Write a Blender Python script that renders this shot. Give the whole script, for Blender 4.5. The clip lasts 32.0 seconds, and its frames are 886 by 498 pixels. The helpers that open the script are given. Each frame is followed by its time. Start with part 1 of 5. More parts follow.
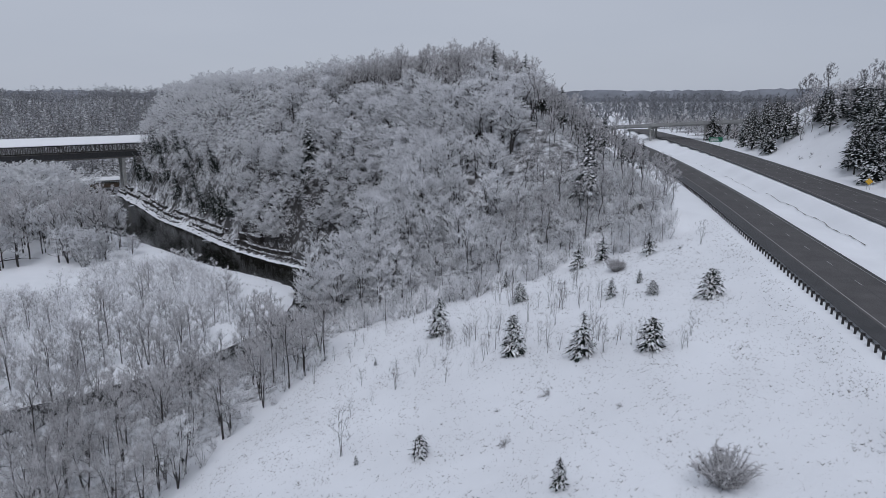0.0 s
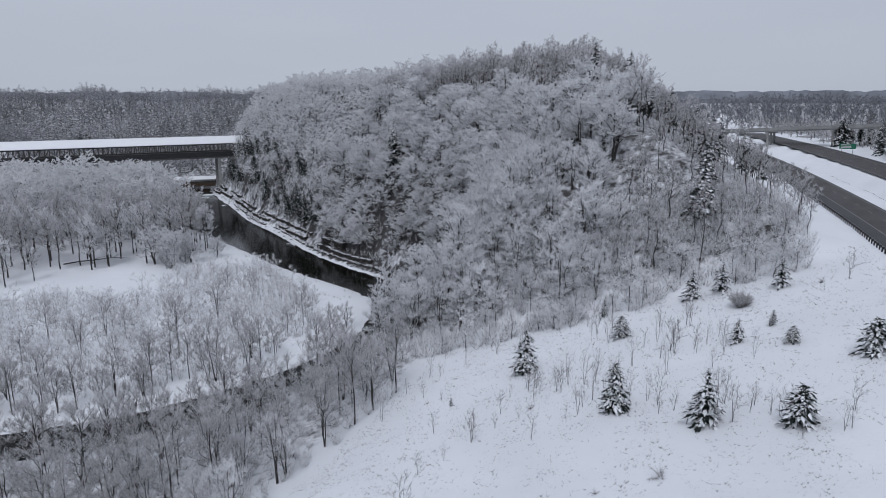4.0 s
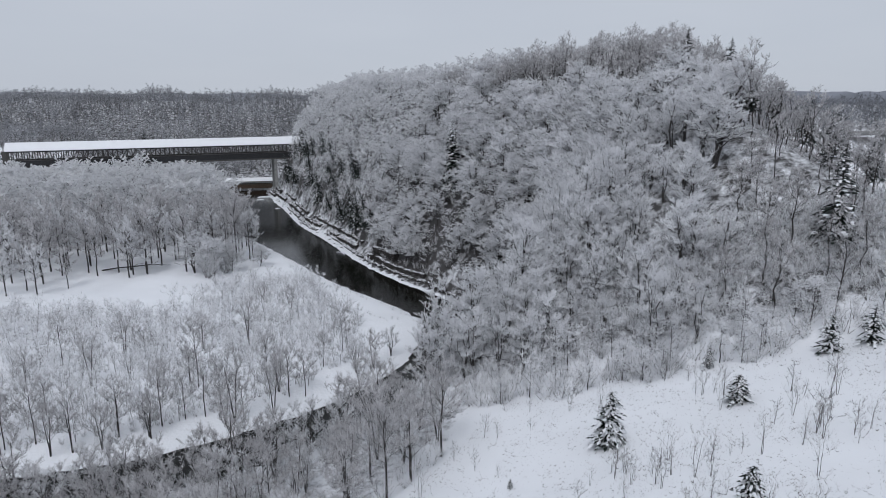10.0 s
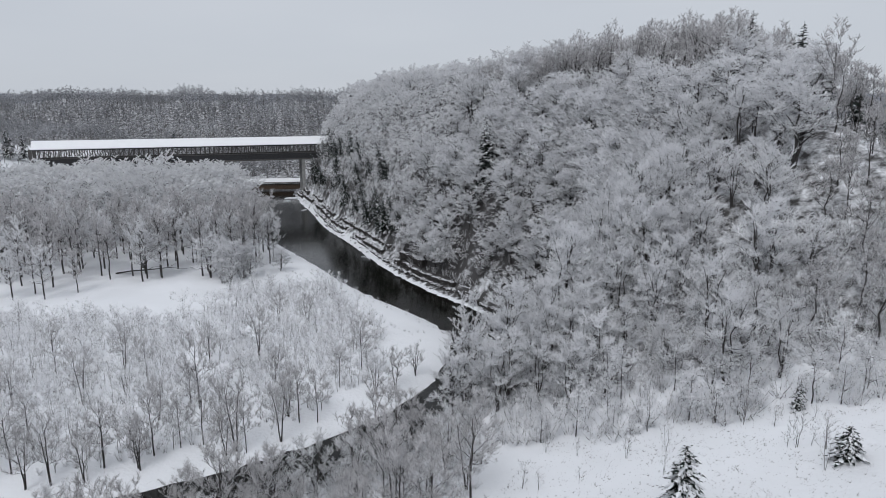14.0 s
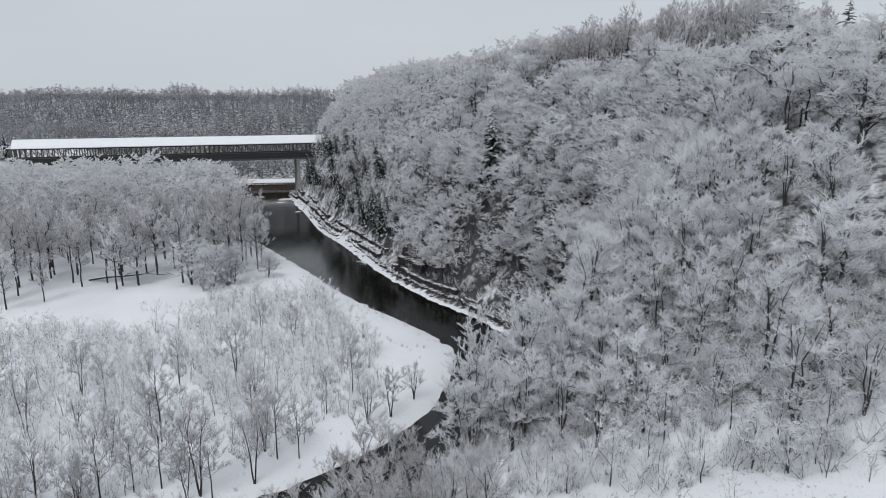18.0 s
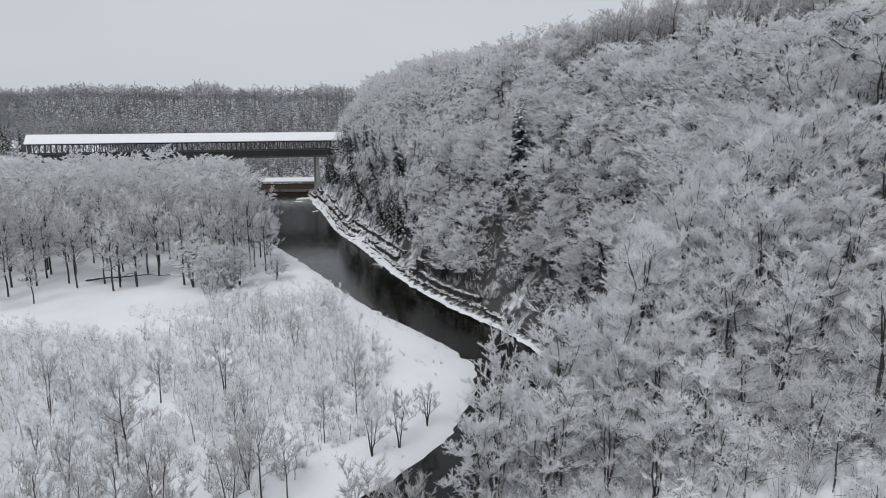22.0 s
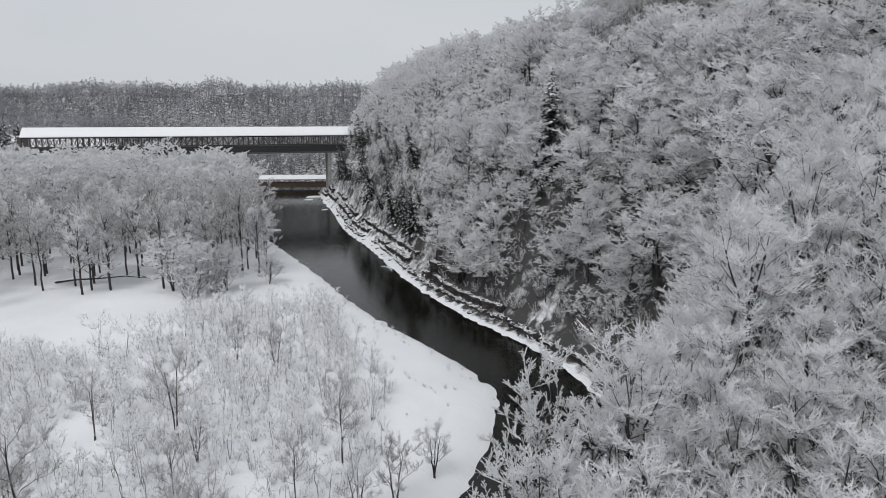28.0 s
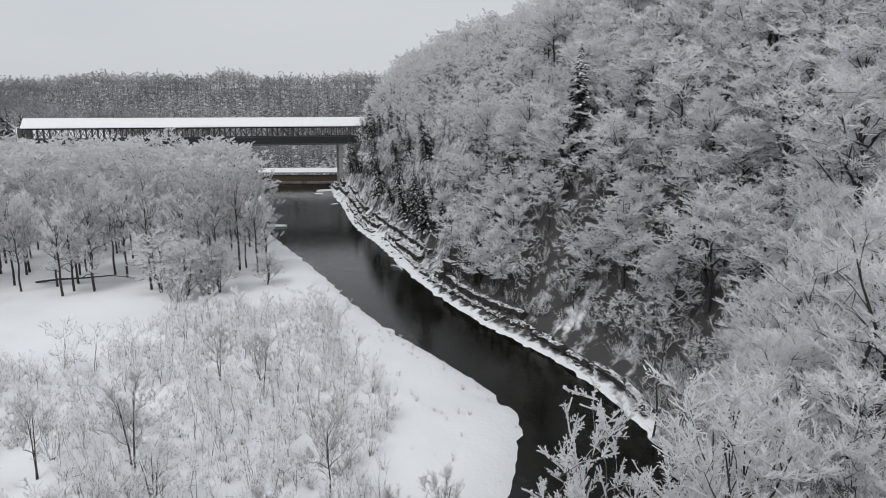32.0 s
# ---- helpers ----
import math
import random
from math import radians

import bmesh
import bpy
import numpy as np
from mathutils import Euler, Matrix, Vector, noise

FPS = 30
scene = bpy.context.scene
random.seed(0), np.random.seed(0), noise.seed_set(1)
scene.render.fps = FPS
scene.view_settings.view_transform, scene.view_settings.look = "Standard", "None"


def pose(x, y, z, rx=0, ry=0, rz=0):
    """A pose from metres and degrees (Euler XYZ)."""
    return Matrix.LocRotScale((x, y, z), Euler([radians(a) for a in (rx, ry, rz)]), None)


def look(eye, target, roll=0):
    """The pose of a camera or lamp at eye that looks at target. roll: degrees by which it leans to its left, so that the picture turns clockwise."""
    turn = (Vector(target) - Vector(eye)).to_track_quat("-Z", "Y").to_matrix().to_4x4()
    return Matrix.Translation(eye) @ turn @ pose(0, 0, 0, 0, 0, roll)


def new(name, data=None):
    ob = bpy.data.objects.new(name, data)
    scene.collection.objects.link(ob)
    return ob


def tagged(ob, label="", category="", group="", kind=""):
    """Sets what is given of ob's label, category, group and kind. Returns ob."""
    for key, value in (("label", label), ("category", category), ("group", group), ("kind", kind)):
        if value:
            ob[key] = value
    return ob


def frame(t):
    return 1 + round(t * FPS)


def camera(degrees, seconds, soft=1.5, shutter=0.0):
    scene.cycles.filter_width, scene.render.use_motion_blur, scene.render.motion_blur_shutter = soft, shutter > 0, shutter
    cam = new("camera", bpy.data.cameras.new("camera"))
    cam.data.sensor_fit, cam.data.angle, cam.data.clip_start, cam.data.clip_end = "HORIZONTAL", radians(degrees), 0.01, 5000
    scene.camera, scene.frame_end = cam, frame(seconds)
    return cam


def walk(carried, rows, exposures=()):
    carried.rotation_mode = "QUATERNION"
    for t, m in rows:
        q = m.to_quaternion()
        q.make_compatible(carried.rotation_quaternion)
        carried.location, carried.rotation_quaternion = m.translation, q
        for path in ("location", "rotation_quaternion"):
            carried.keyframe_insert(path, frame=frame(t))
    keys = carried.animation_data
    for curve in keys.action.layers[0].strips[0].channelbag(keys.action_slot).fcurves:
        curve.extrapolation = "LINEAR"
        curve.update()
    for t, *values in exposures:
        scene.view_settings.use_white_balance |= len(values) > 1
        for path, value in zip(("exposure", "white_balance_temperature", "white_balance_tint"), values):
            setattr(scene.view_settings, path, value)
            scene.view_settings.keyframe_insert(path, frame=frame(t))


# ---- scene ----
cam = camera(68.7, 32.0, soft=0.75)
PATH = [
    (0, (-6.816, -63.67, 60.787), (-6.133, -61.845, 60.335), -0.1),
    (0.5, (-6.047, -61.963, 60.811), (-5.383, -60.131, 60.359), -0.1),
    (1, (-5.277, -60.159, 60.82), (-4.636, -58.319, 60.367), -0.0),
    (1.5, (-4.669, -58.419, 60.746), (-4.054, -56.57, 60.295), 0.0),
    (2, (-3.939, -56.443, 60.844), (-3.359, -54.583, 60.394), 0.1),
    (2.5, (-3.268, -54.604, 60.982), (-2.73, -52.731, 60.533), 0.0),
    (3, (-2.665, -52.699, 61.191), (-2.168, -50.815, 60.741), -0.0),
    (3.5, (-2.176, -50.748, 61.278), (-1.72, -48.854, 60.829), -0.1),
    (4, (-1.373, -48.528, 61.077), (-0.952, -46.625, 60.628), -0.1),
    (4.5, (-0.608, -46.423, 60.974), (-0.194, -44.519, 60.524), -0.1),
    (6.5, (1.563, -38.339, 60.424), (1.957, -36.43, 59.978), -0.1),
    (7, (2.143, -36.162, 60.198), (2.515, -34.249, 59.751), -0.1),
    (7.5, (2.758, -33.985, 59.856), (3.105, -32.066, 59.411), -0.2),
    (8, (3.058, -31.997, 59.726), (3.382, -30.075, 59.282), -0.1),
    (8.5, (3.228, -30.333, 59.653), (3.532, -28.406, 59.211), -0.1),
    (9, (3.434, -28.353, 59.607), (3.715, -26.423, 59.166), -0.0),
    (9.5, (3.694, -26.448, 59.577), (3.952, -24.515, 59.134), -0.1),
    (10, (3.953, -24.511, 59.414), (4.187, -22.575, 58.972), -0.1),
    (10.5, (4.204, -22.739, 59.173), (4.416, -20.801, 58.731), -0.1),
    (11, (4.467, -20.697, 58.861), (4.661, -18.755, 58.421), -0.1),
    (11.5, (4.803, -18.746, 58.446), (4.981, -16.803, 58.008), -0.0),
    (12, (4.975, -16.725, 58.096), (5.141, -14.78, 57.659), -0.1),
    (12.5, (5.14, -14.856, 57.8), (5.296, -12.911, 57.364), -0.1),
    (13, (5.419, -12.697, 57.561), (5.563, -10.75, 57.125), -0.1),
    (13.5, (5.513, -10.777, 57.254), (5.654, -8.83, 56.819), -0.1),
    (14, (5.671, -8.61, 56.854), (5.81, -6.662, 56.421), -0.0),
    (14.5, (5.83, -6.575, 56.445), (5.968, -4.628, 56.012), -0.1),
    (16.5, (6.184, 1.731, 54.799), (6.32, 3.68, 54.371), -0.2),
    (17, (6.227, 4.024, 54.391), (6.364, 5.973, 53.964), -0.1),
    (17.5, (6.346, 5.988, 54.084), (6.482, 7.937, 53.658), -0.2),
    (18, (6.498, 8.14, 53.713), (6.636, 10.089, 53.287), -0.1),
    (18.5, (6.68, 9.945, 53.347), (6.817, 11.895, 52.921), -0.1),
    (19, (6.908, 12.007, 52.909), (7.041, 13.957, 52.485), 0.1),
    (19.5, (7.072, 13.918, 52.529), (7.199, 15.869, 52.107), 0.0),
    (20, (7.283, 16.081, 52.12), (7.398, 18.033, 51.698), 0.1),
    (20.5, (7.604, 18.177, 51.694), (7.707, 20.129, 51.272), 0.1),
    (21, (7.934, 20.272, 51.226), (8.023, 22.225, 50.805), 0.1),
    (21.5, (8.268, 22.22, 50.719), (8.343, 24.174, 50.298), 0.2),
    (22, (8.394, 24.337, 50.168), (8.456, 26.292, 49.75), 0.1),
    (22.5, (8.701, 26.314, 49.609), (8.753, 28.27, 49.194), 0.1),
    (23, (8.895, 28.397, 49.191), (8.943, 30.352, 48.775), 0.0),
    (23.5, (8.897, 30.118, 48.724), (8.948, 32.074, 48.31), 0.1),
    (24, (8.963, 31.993, 48.226), (9.016, 33.949, 47.814), 0.1),
    (24.5, (9.177, 33.915, 47.728), (9.231, 35.872, 47.317), 0.1),
    (26.5, (9.635, 42.6, 45.192), (9.664, 44.558, 44.783), -0.0),
    (27, (9.701, 44.44, 44.841), (9.723, 46.398, 44.435), 0.0),
    (27.5, (9.838, 46.252, 44.55), (9.848, 48.21, 44.143), 0.1),
    (28, (9.979, 48.171, 44.124), (9.978, 50.13, 43.718), 0.1),
    (28.5, (9.976, 50.162, 43.68), (9.965, 52.12, 43.273), 0.1),
    (29, (10.167, 52.053, 43.356), (10.144, 54.011, 42.949), 0.1),
    (29.5, (10.178, 53.883, 43.012), (10.146, 55.84, 42.604), 0.1),
    (30, (10.27, 55.654, 42.686), (10.23, 57.611, 42.276), 0.1),
    (30.5, (10.359, 57.521, 42.395), (10.313, 59.478, 41.983), 0.1),
    (31, (10.385, 59.584, 42.22), (10.338, 61.539, 41.804), 0.2),
    (31.5, (10.416, 61.451, 42.03), (10.367, 63.406, 41.611), 0.1),
    (32, (10.339, 63.31, 41.828), (10.288, 65.264, 41.406), -0.0),
]

# ---- light: an overcast winter sky ----
EXPO = [(0, -0.43, 5800, 13), (4, -0.36, 5800, 13), (8, -0.26, 5850, 12), (13, -0.13, 6080, 11), (19, -0.06, 6150, 10), (24, -0.04, 6300, 10), (32, 0.0, 6350, 10)]
walk(cam, [(t, look(eye, target, roll)) for t, eye, target, roll in PATH], EXPO)

world = bpy.data.worlds.new("overcast_sky")
scene.world = world
world.use_nodes = True
wn, wl = world.node_tree.nodes, world.node_tree.links
wn.clear()
w_sky = wn.new("ShaderNodeTexSky")
w_sky.sky_type, w_sky.sun_disc = "NISHITA", False
w_sky.sun_elevation, w_sky.sun_rotation = radians(38), radians(200)
w_dim = wn.new("ShaderNodeMix")
w_dim.data_type, w_dim.blend_type = "RGBA", "MULTIPLY"
w_dim.inputs[0].default_value = 1.0
w_dim.inputs[7].default_value = (0.06, 0.06, 0.06, 1)
w_geo = wn.new("ShaderNodeTexCoord")
w_noise = wn.new("ShaderNodeTexNoise")
w_noise.inputs["Scale"].default_value, w_noise.inputs["Detail"].default_value = 1.7, 4
w_map = wn.new("ShaderNodeMapping")
w_map.inputs["Scale"].default_value = (1, 1, 4)
w_ramp = wn.new("ShaderNodeValToRGB")
w_ramp.color_ramp.elements[0].position, w_ramp.color_ramp.elements[0].color = 0.3, (0.60, 0.62, 0.645, 1)
w_ramp.color_ramp.elements[1].position, w_ramp.color_ramp.elements[1].color = 0.72, (0.66, 0.675, 0.69, 1)
w_mix = wn.new("ShaderNodeMix")
w_mix.data_type = "RGBA"
w_mix.inputs[0].default_value = 0.93
w_bg, w_out = wn.new("ShaderNodeBackground"), wn.new("ShaderNodeOutputWorld")
wl.new(w_geo.outputs["Generated"], w_map.inputs["Vector"])
wl.new(w_map.outputs[0], w_noise.inputs["Vector"])
wl.new(w_noise.outputs["Fac"], w_ramp.inputs[0])
wl.new(w_sky.outputs[0], w_dim.inputs[6])
wl.new(w_dim.outputs[2], w_mix.inputs[6])
wl.new(w_ramp.outputs[0], w_mix.inputs[7])
wl.new(w_mix.outputs[2], w_bg.inputs["Color"])
wl.new(w_bg.outputs[0], w_out.inputs["Surface"])

sun = new("sun", bpy.data.lights.new("sun", "SUN"))
sun.data.energy, sun.data.angle, sun.data.color = 1.3, radians(25), (1.0, 0.97, 0.93)
sun.matrix_world = look((-60, -120, 200), (0, 0, 0))

# ---- materials ----


def material(name, color, rough=0.8, metal=0.0, vary=0.15, scale=3.0, bump=0.0, bump_scale=20.0, snow=0.0, island=0.0, low=0.35, high=0.75, tint=None, through_light=0.0, tone=0.0, snow_scale=1.3):
    """A surface with noise at two scales; snow: how much snow lies on faces that look up; island: change from piece to piece."""
    m = bpy.data.materials.new(name)
    m.use_nodes = True
    n, k = m.node_tree.nodes, m.node_tree.links
    b = n["Principled BSDF"]
    b.inputs["Roughness"].default_value, b.inputs["Metallic"].default_value = rough, metal
    tc = n.new("ShaderNodeTexCoord")
    no = n.new("ShaderNodeTexNoise")
    no.inputs["Scale"].default_value, no.inputs["Detail"].default_value = scale, 6
    k.new(tc.outputs["Object"], no.inputs["Vector"])
    ra = n.new("ShaderNodeValToRGB")
    dark = [c * (1 - vary) for c in color]
    lite = [min(1, c * (1 + vary)) for c in (tint or color)]
    ra.color_ramp.elements[0].position, ra.color_ramp.elements[0].color = low, (*dark, 1)
    ra.color_ramp.elements[1].position, ra.color_ramp.elements[1].color = high, (*lite, 1)
    k.new(no.outputs["Fac"], ra.inputs[0])
    out = ra.outputs[0]
    if island:
        ge = n.new("ShaderNodeNewGeometry")
        hs = n.new("ShaderNodeHueSaturation")
        mr = n.new("ShaderNodeMapRange")
        mr.inputs["To Min"].default_value, mr.inputs["To Max"].default_value = 1 - island, 1 + island * 0.35
        k.new(ge.outputs["Random Per Island"], mr.inputs["Value"])
        k.new(mr.outputs[0], hs.inputs["Value"])
        k.new(out, hs.inputs["Color"])
        out = hs.outputs[0]
    if tone:
        oi, hs, mr = n.new("ShaderNodeObjectInfo"), n.new("ShaderNodeHueSaturation"), n.new("ShaderNodeMapRange")
        mr.inputs["To Min"].default_value, mr.inputs["To Max"].default_value = 1 - tone, 1.04
        k.new(oi.outputs["Random"], mr.inputs["Value"])
        k.new(mr.outputs[0], hs.inputs["Value"])
        k.new(out, hs.inputs["Color"])
        out = hs.outputs[0]
    if snow:
        ge = n.new("ShaderNodeNewGeometry")
        se = n.new("ShaderNodeSeparateXYZ")
        k.new(ge.outputs["Normal"], se.inputs[0])
        n2 = n.new("ShaderNodeTexNoise")
        n2.inputs["Scale"].default_value, n2.inputs["Detail"].default_value = snow_scale, 5
        k.new(tc.outputs["Object"], n2.inputs["Vector"])
        ad = n.new("ShaderNodeMath")
        ad.operation = "MULTIPLY_ADD"
        ad.inputs[1].default_value = 0.7
        k.new(n2.outputs["Fac"], ad.inputs[0])
        k.new(se.outputs["Z"], ad.inputs[2])
        mr = n.new("ShaderNodeMapRange")
        mr.inputs["From Min"].default_value, mr.inputs["From Max"].default_value = 1.15 - snow, 1.4 - snow
        k.new(ad.outputs[0], mr.inputs["Value"])
        mx = n.new("ShaderNodeMix")
        mx.data_type = "RGBA"
        mx.inputs[7].default_value = (0.83, 0.84, 0.86, 1)
        k.new(mr.outputs[0], mx.inputs[0])
        k.new(out, mx.inputs[6])
        out = mx.outputs[2]
    k.new(out, b.inputs["Base Color"])
    if through_light:
        tr, ms = n.new("ShaderNodeBsdfTranslucent"), n.new("ShaderNodeMixShader")
        ms.inputs[0].default_value = through_light
        k.new(out, tr.inputs["Color"])
        k.new(b.outputs[0], ms.inputs[1])
        k.new(tr.outputs[0], ms.inputs[2])
        k.new(ms.outputs[0], n["Material Output"].inputs["Surface"])
    if bump:
        n3 = n.new("ShaderNodeTexNoise")
        n3.inputs["Scale"].default_value, n3.inputs["Detail"].default_value = bump_scale, 8
        k.new(tc.outputs["Object"], n3.inputs["Vector"])
        bu = n.new("ShaderNodeBump")
        bu.inputs["Strength"].default_value, bu.inputs["Distance"].default_value = bump, 0.3
        k.new(n3.outputs["Fac"], bu.inputs["Height"])
        k.new(bu.outputs[0], b.inputs["Normal"])
    return m


M_SNOW = material("snow", (0.82, 0.83, 0.85), 0.7, vary=0.05, scale=0.06, bump=0.4, bump_scale=1.5)
def woods_floor(m):
    """Mixes a dark colour into the snow by a ground attribute: woods floor, bank earth and shale."""
    n, k = m.node_tree.nodes, m.node_tree.links
    b = n["Principled BSDF"]
    was = b.inputs["Base Color"].links[0].from_socket
    at = n.new("ShaderNodeAttribute")
    at.attribute_name = "dark_floor"
    tc = n.new("ShaderNodeTexCoord")
    no = n.new("ShaderNodeTexNoise")
    no.inputs["Scale"].default_value, no.inputs["Detail"].default_value, no.inputs["Roughness"].default_value = 0.45, 8, 0.7
    k.new(tc.outputs["Object"], no.inputs["Vector"])
    ad = n.new("ShaderNodeMath")
    ad.operation = "ADD"
    k.new(at.outputs["Fac"], ad.inputs[0])
    k.new(no.outputs["Fac"], ad.inputs[1])
    mr = n.new("ShaderNodeMapRange")
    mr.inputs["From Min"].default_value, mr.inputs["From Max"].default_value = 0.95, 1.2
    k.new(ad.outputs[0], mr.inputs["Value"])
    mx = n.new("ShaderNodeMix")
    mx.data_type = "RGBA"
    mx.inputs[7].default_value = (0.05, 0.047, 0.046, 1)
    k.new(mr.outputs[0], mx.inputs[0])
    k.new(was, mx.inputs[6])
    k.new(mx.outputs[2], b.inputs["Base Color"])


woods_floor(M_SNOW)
M_ROOF_SNOW = material("roof_snow", (0.86, 0.865, 0.875), 0.7, vary=0.02, scale=0.3, bump=0.2, bump_scale=1.0)
M_BARK = material("bark", (0.055, 0.05, 0.048), 0.9, vary=0.4, scale=2.5, snow=0.42, bump=0.4, bump_scale=8)
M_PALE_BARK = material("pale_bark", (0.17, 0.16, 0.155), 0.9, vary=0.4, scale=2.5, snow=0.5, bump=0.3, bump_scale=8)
M_TWIG = material("frosted_twigs", (0.74, 0.725, 0.73), 0.8, vary=0.2, scale=0.12, island=0.35, through_light=0.35)
M_TWIG_WHITE = material("snowy_twigs", (0.94, 0.94, 0.955), 0.8, vary=0.08, scale=0.12, island=0.08, through_light=0.5, tone=0.13)
# Bare undersides, and crown shade put into the colour of lower, inner twigs.
M_UNDER = material("bare_shaded_twigs", (0.06, 0.056, 0.055), 0.9, vary=0.35, scale=0.3, island=0.5)
M_TWIG_GREY = material("bare_twigs", (0.27, 0.265, 0.27), 0.85, vary=0.3, scale=0.3, island=0.5)
# Distance haze is put into these colours: paler, bluer twigs for the far woods.
M_TWIG_FAR = material("hazed_distant_twigs", (0.5, 0.505, 0.525), 0.85, vary=0.35, scale=0.03, island=0.3, through_light=0.3)
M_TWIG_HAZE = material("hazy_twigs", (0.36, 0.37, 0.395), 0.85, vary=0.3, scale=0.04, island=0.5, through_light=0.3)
M_FAR_UNDER = material("hazed_bare_twigs", (0.17, 0.17, 0.178), 0.9, vary=0.35, scale=0.05, island=0.4)
M_NEEDLE = material("spruce_needles", (0.03, 0.04, 0.036), 0.85, vary=0.4, scale=1.5, snow=0.42, island=0.4, snow_scale=4.5)
M_DARK_NEEDLE = material("dark_needles", (0.017, 0.025, 0.022), 0.85, vary=0.4, scale=1.5, snow=-0.3, island=0.4)
M_GRASS = material("dead_grass", (0.13, 0.112, 0.098), 0.9, vary=0.4, scale=0.4, island=0.5)
M_WATER = material("river_water", (0.009, 0.009, 0.007), 0.07, vary=0.6, scale=0.12, bump=0.11, bump_scale=0.9)
M_WATER.node_tree.nodes["Principled BSDF"].inputs["IOR"].default_value = 1.3
M_ROCK = material("shale", (0.036, 0.032, 0.03), 0.9, vary=0.5, scale=0.8, snow=-0.01, bump=0.7, bump_scale=3)
M_ASPHALT = material("asphalt", (0.072, 0.067, 0.067), 0.75, vary=0.22, scale=0.25, bump=0.15, bump_scale=30)
M_WET = material("dark_asphalt_shoulder", (0.035, 0.034, 0.036), 0.6, vary=0.3, scale=0.3, bump=0.15, bump_scale=30)
M_LINE = material("road_paint", (0.3, 0.3, 0.29), 0.7, vary=0.25, scale=2)
M_STEEL = material("galvanised_steel", (0.33, 0.34, 0.35), 0.5, 0.6, vary=0.2, scale=3)
M_POST = material("dark_wood_posts", (0.03, 0.028, 0.028), 0.9, vary=0.3, scale=5)
M_TIMBER = material("weathered_timber", (0.10, 0.095, 0.09), 0.85, vary=0.3, scale=2, bump=0.2, bump_scale=12)
M_DARK_TIMBER = material("dark_timber_siding", (0.035, 0.035, 0.038), 0.85, vary=0.3, scale=2, bump=0.2, bump_scale=12)
M_BROWN = material("brown_timber", (0.12, 0.085, 0.06), 0.85, vary=0.3, scale=2, bump=0.2, bump_scale=12)
M_CONCRETE = material("concrete", (0.34, 0.34, 0.33), 0.85, vary=0.15, scale=0.6, bump=0.2, bump_scale=8)
M_GREEN = material("sign_green", (0.02, 0.16, 0.09), 0.5, vary=0.1)
M_YELLOW = material("sign_yellow", (0.62, 0.36, 0.02), 0.5, vary=0.1)
M_WHITE = material("white_paint", (0.7, 0.7, 0.7), 0.6, vary=0.1)
M_WALL = material("grey_metal_siding", (0.16, 0.165, 0.18), 0.6, vary=0.15, scale=0.4)

# ---- mesh helpers ----


def part(name, bm, mat, parent=None, label=""):
    """Links a bmesh as one mesh object."""
    me = bpy.data.meshes.new(name)
    bm.to_mesh(me)
    bm.free()
    return part_mesh(name, me, mat, parent, label)


def part_mesh(name, me, mat, parent=None, label=""):
    if not me.materials:
        me.materials.append(mat)
    ob = new(name, me)
    if parent is not None:
        ob.parent = parent
    return tagged(ob, label)


def arrays_mesh(name, verts, faces, smooth=False):
    """A mesh from an array of places and an array of triangles or quads."""
    me = bpy.data.meshes.new(name)
    verts, faces = np.asarray(verts, np.float32), np.asarray(faces, np.int32)
    me.vertices.add(len(verts))
    me.vertices.foreach_set("co", verts.ravel())
    me.loops.add(faces.size)
    me.loops.foreach_set("vertex_index", faces.ravel())
    me.polygons.add(len(faces))
    me.polygons.foreach_set("loop_start", np.arange(len(faces), dtype=np.int32) * faces.shape[1])
    me.polygons.foreach_set("loop_total", np.full(len(faces), faces.shape[1], np.int32))
    me.polygons.foreach_set("use_smooth", np.full(len(faces), smooth))
    me.update(calc_edges=True)
    return me


def box(bm, x0, x1, y0, y1, z0, z1, m=None):
    c = [Vector((x, y, z)) for z in (z0, z1) for y in (y0, y1) for x in (x0, x1)]
    v = [bm.verts.new(m @ p if m else p) for p in c]
    for f in ((0, 2, 3, 1), (4, 5, 7, 6), (0, 1, 5, 4), (2, 6, 7, 3), (0, 4, 6, 2), (1, 3, 7, 5)):
        bm.faces.new([v[i] for i in f])
    return bm


def boxed(*args, **kw):
    return box(bmesh.new(), *args, **kw)


def beam(bm, a, b, w, h):
    """A square bar from a to b."""
    a, b = Vector(a), Vector(b)
    d = (b - a).normalized()
    side = d.cross(Vector((0, 0, 1)))
    side = side.normalized() if side.length > 1e-3 else Vector((1, 0, 0))
    up = side.cross(d)
    v = [bm.verts.new(p + s * side * w / 2 + u * up * h / 2) for p in (a, b) for s, u in ((-1, -1), (1, -1), (1, 1), (-1, 1))]
    for f in ((0, 1, 2, 3), (7, 6, 5, 4), (0, 4, 5, 1), (1, 5, 6, 2), (2, 6, 7, 3), (3, 7, 4, 0)):
        bm.faces.new([v[i] for i in f])
    return bm


def smooth(a, b, x):
    u = np.clip((x - a) / (b - a), 0, 1)
    return u * u * (3 - 2 * u)


def smin(a, b, k):
    h = np.clip(0.5 + 0.5 * (b - a) / k, 0, 1)
    return b * (1 - h) + a * h - k * h * (1 - h)


def smax(a, b, k):
    return -smin(-a, -b, k)


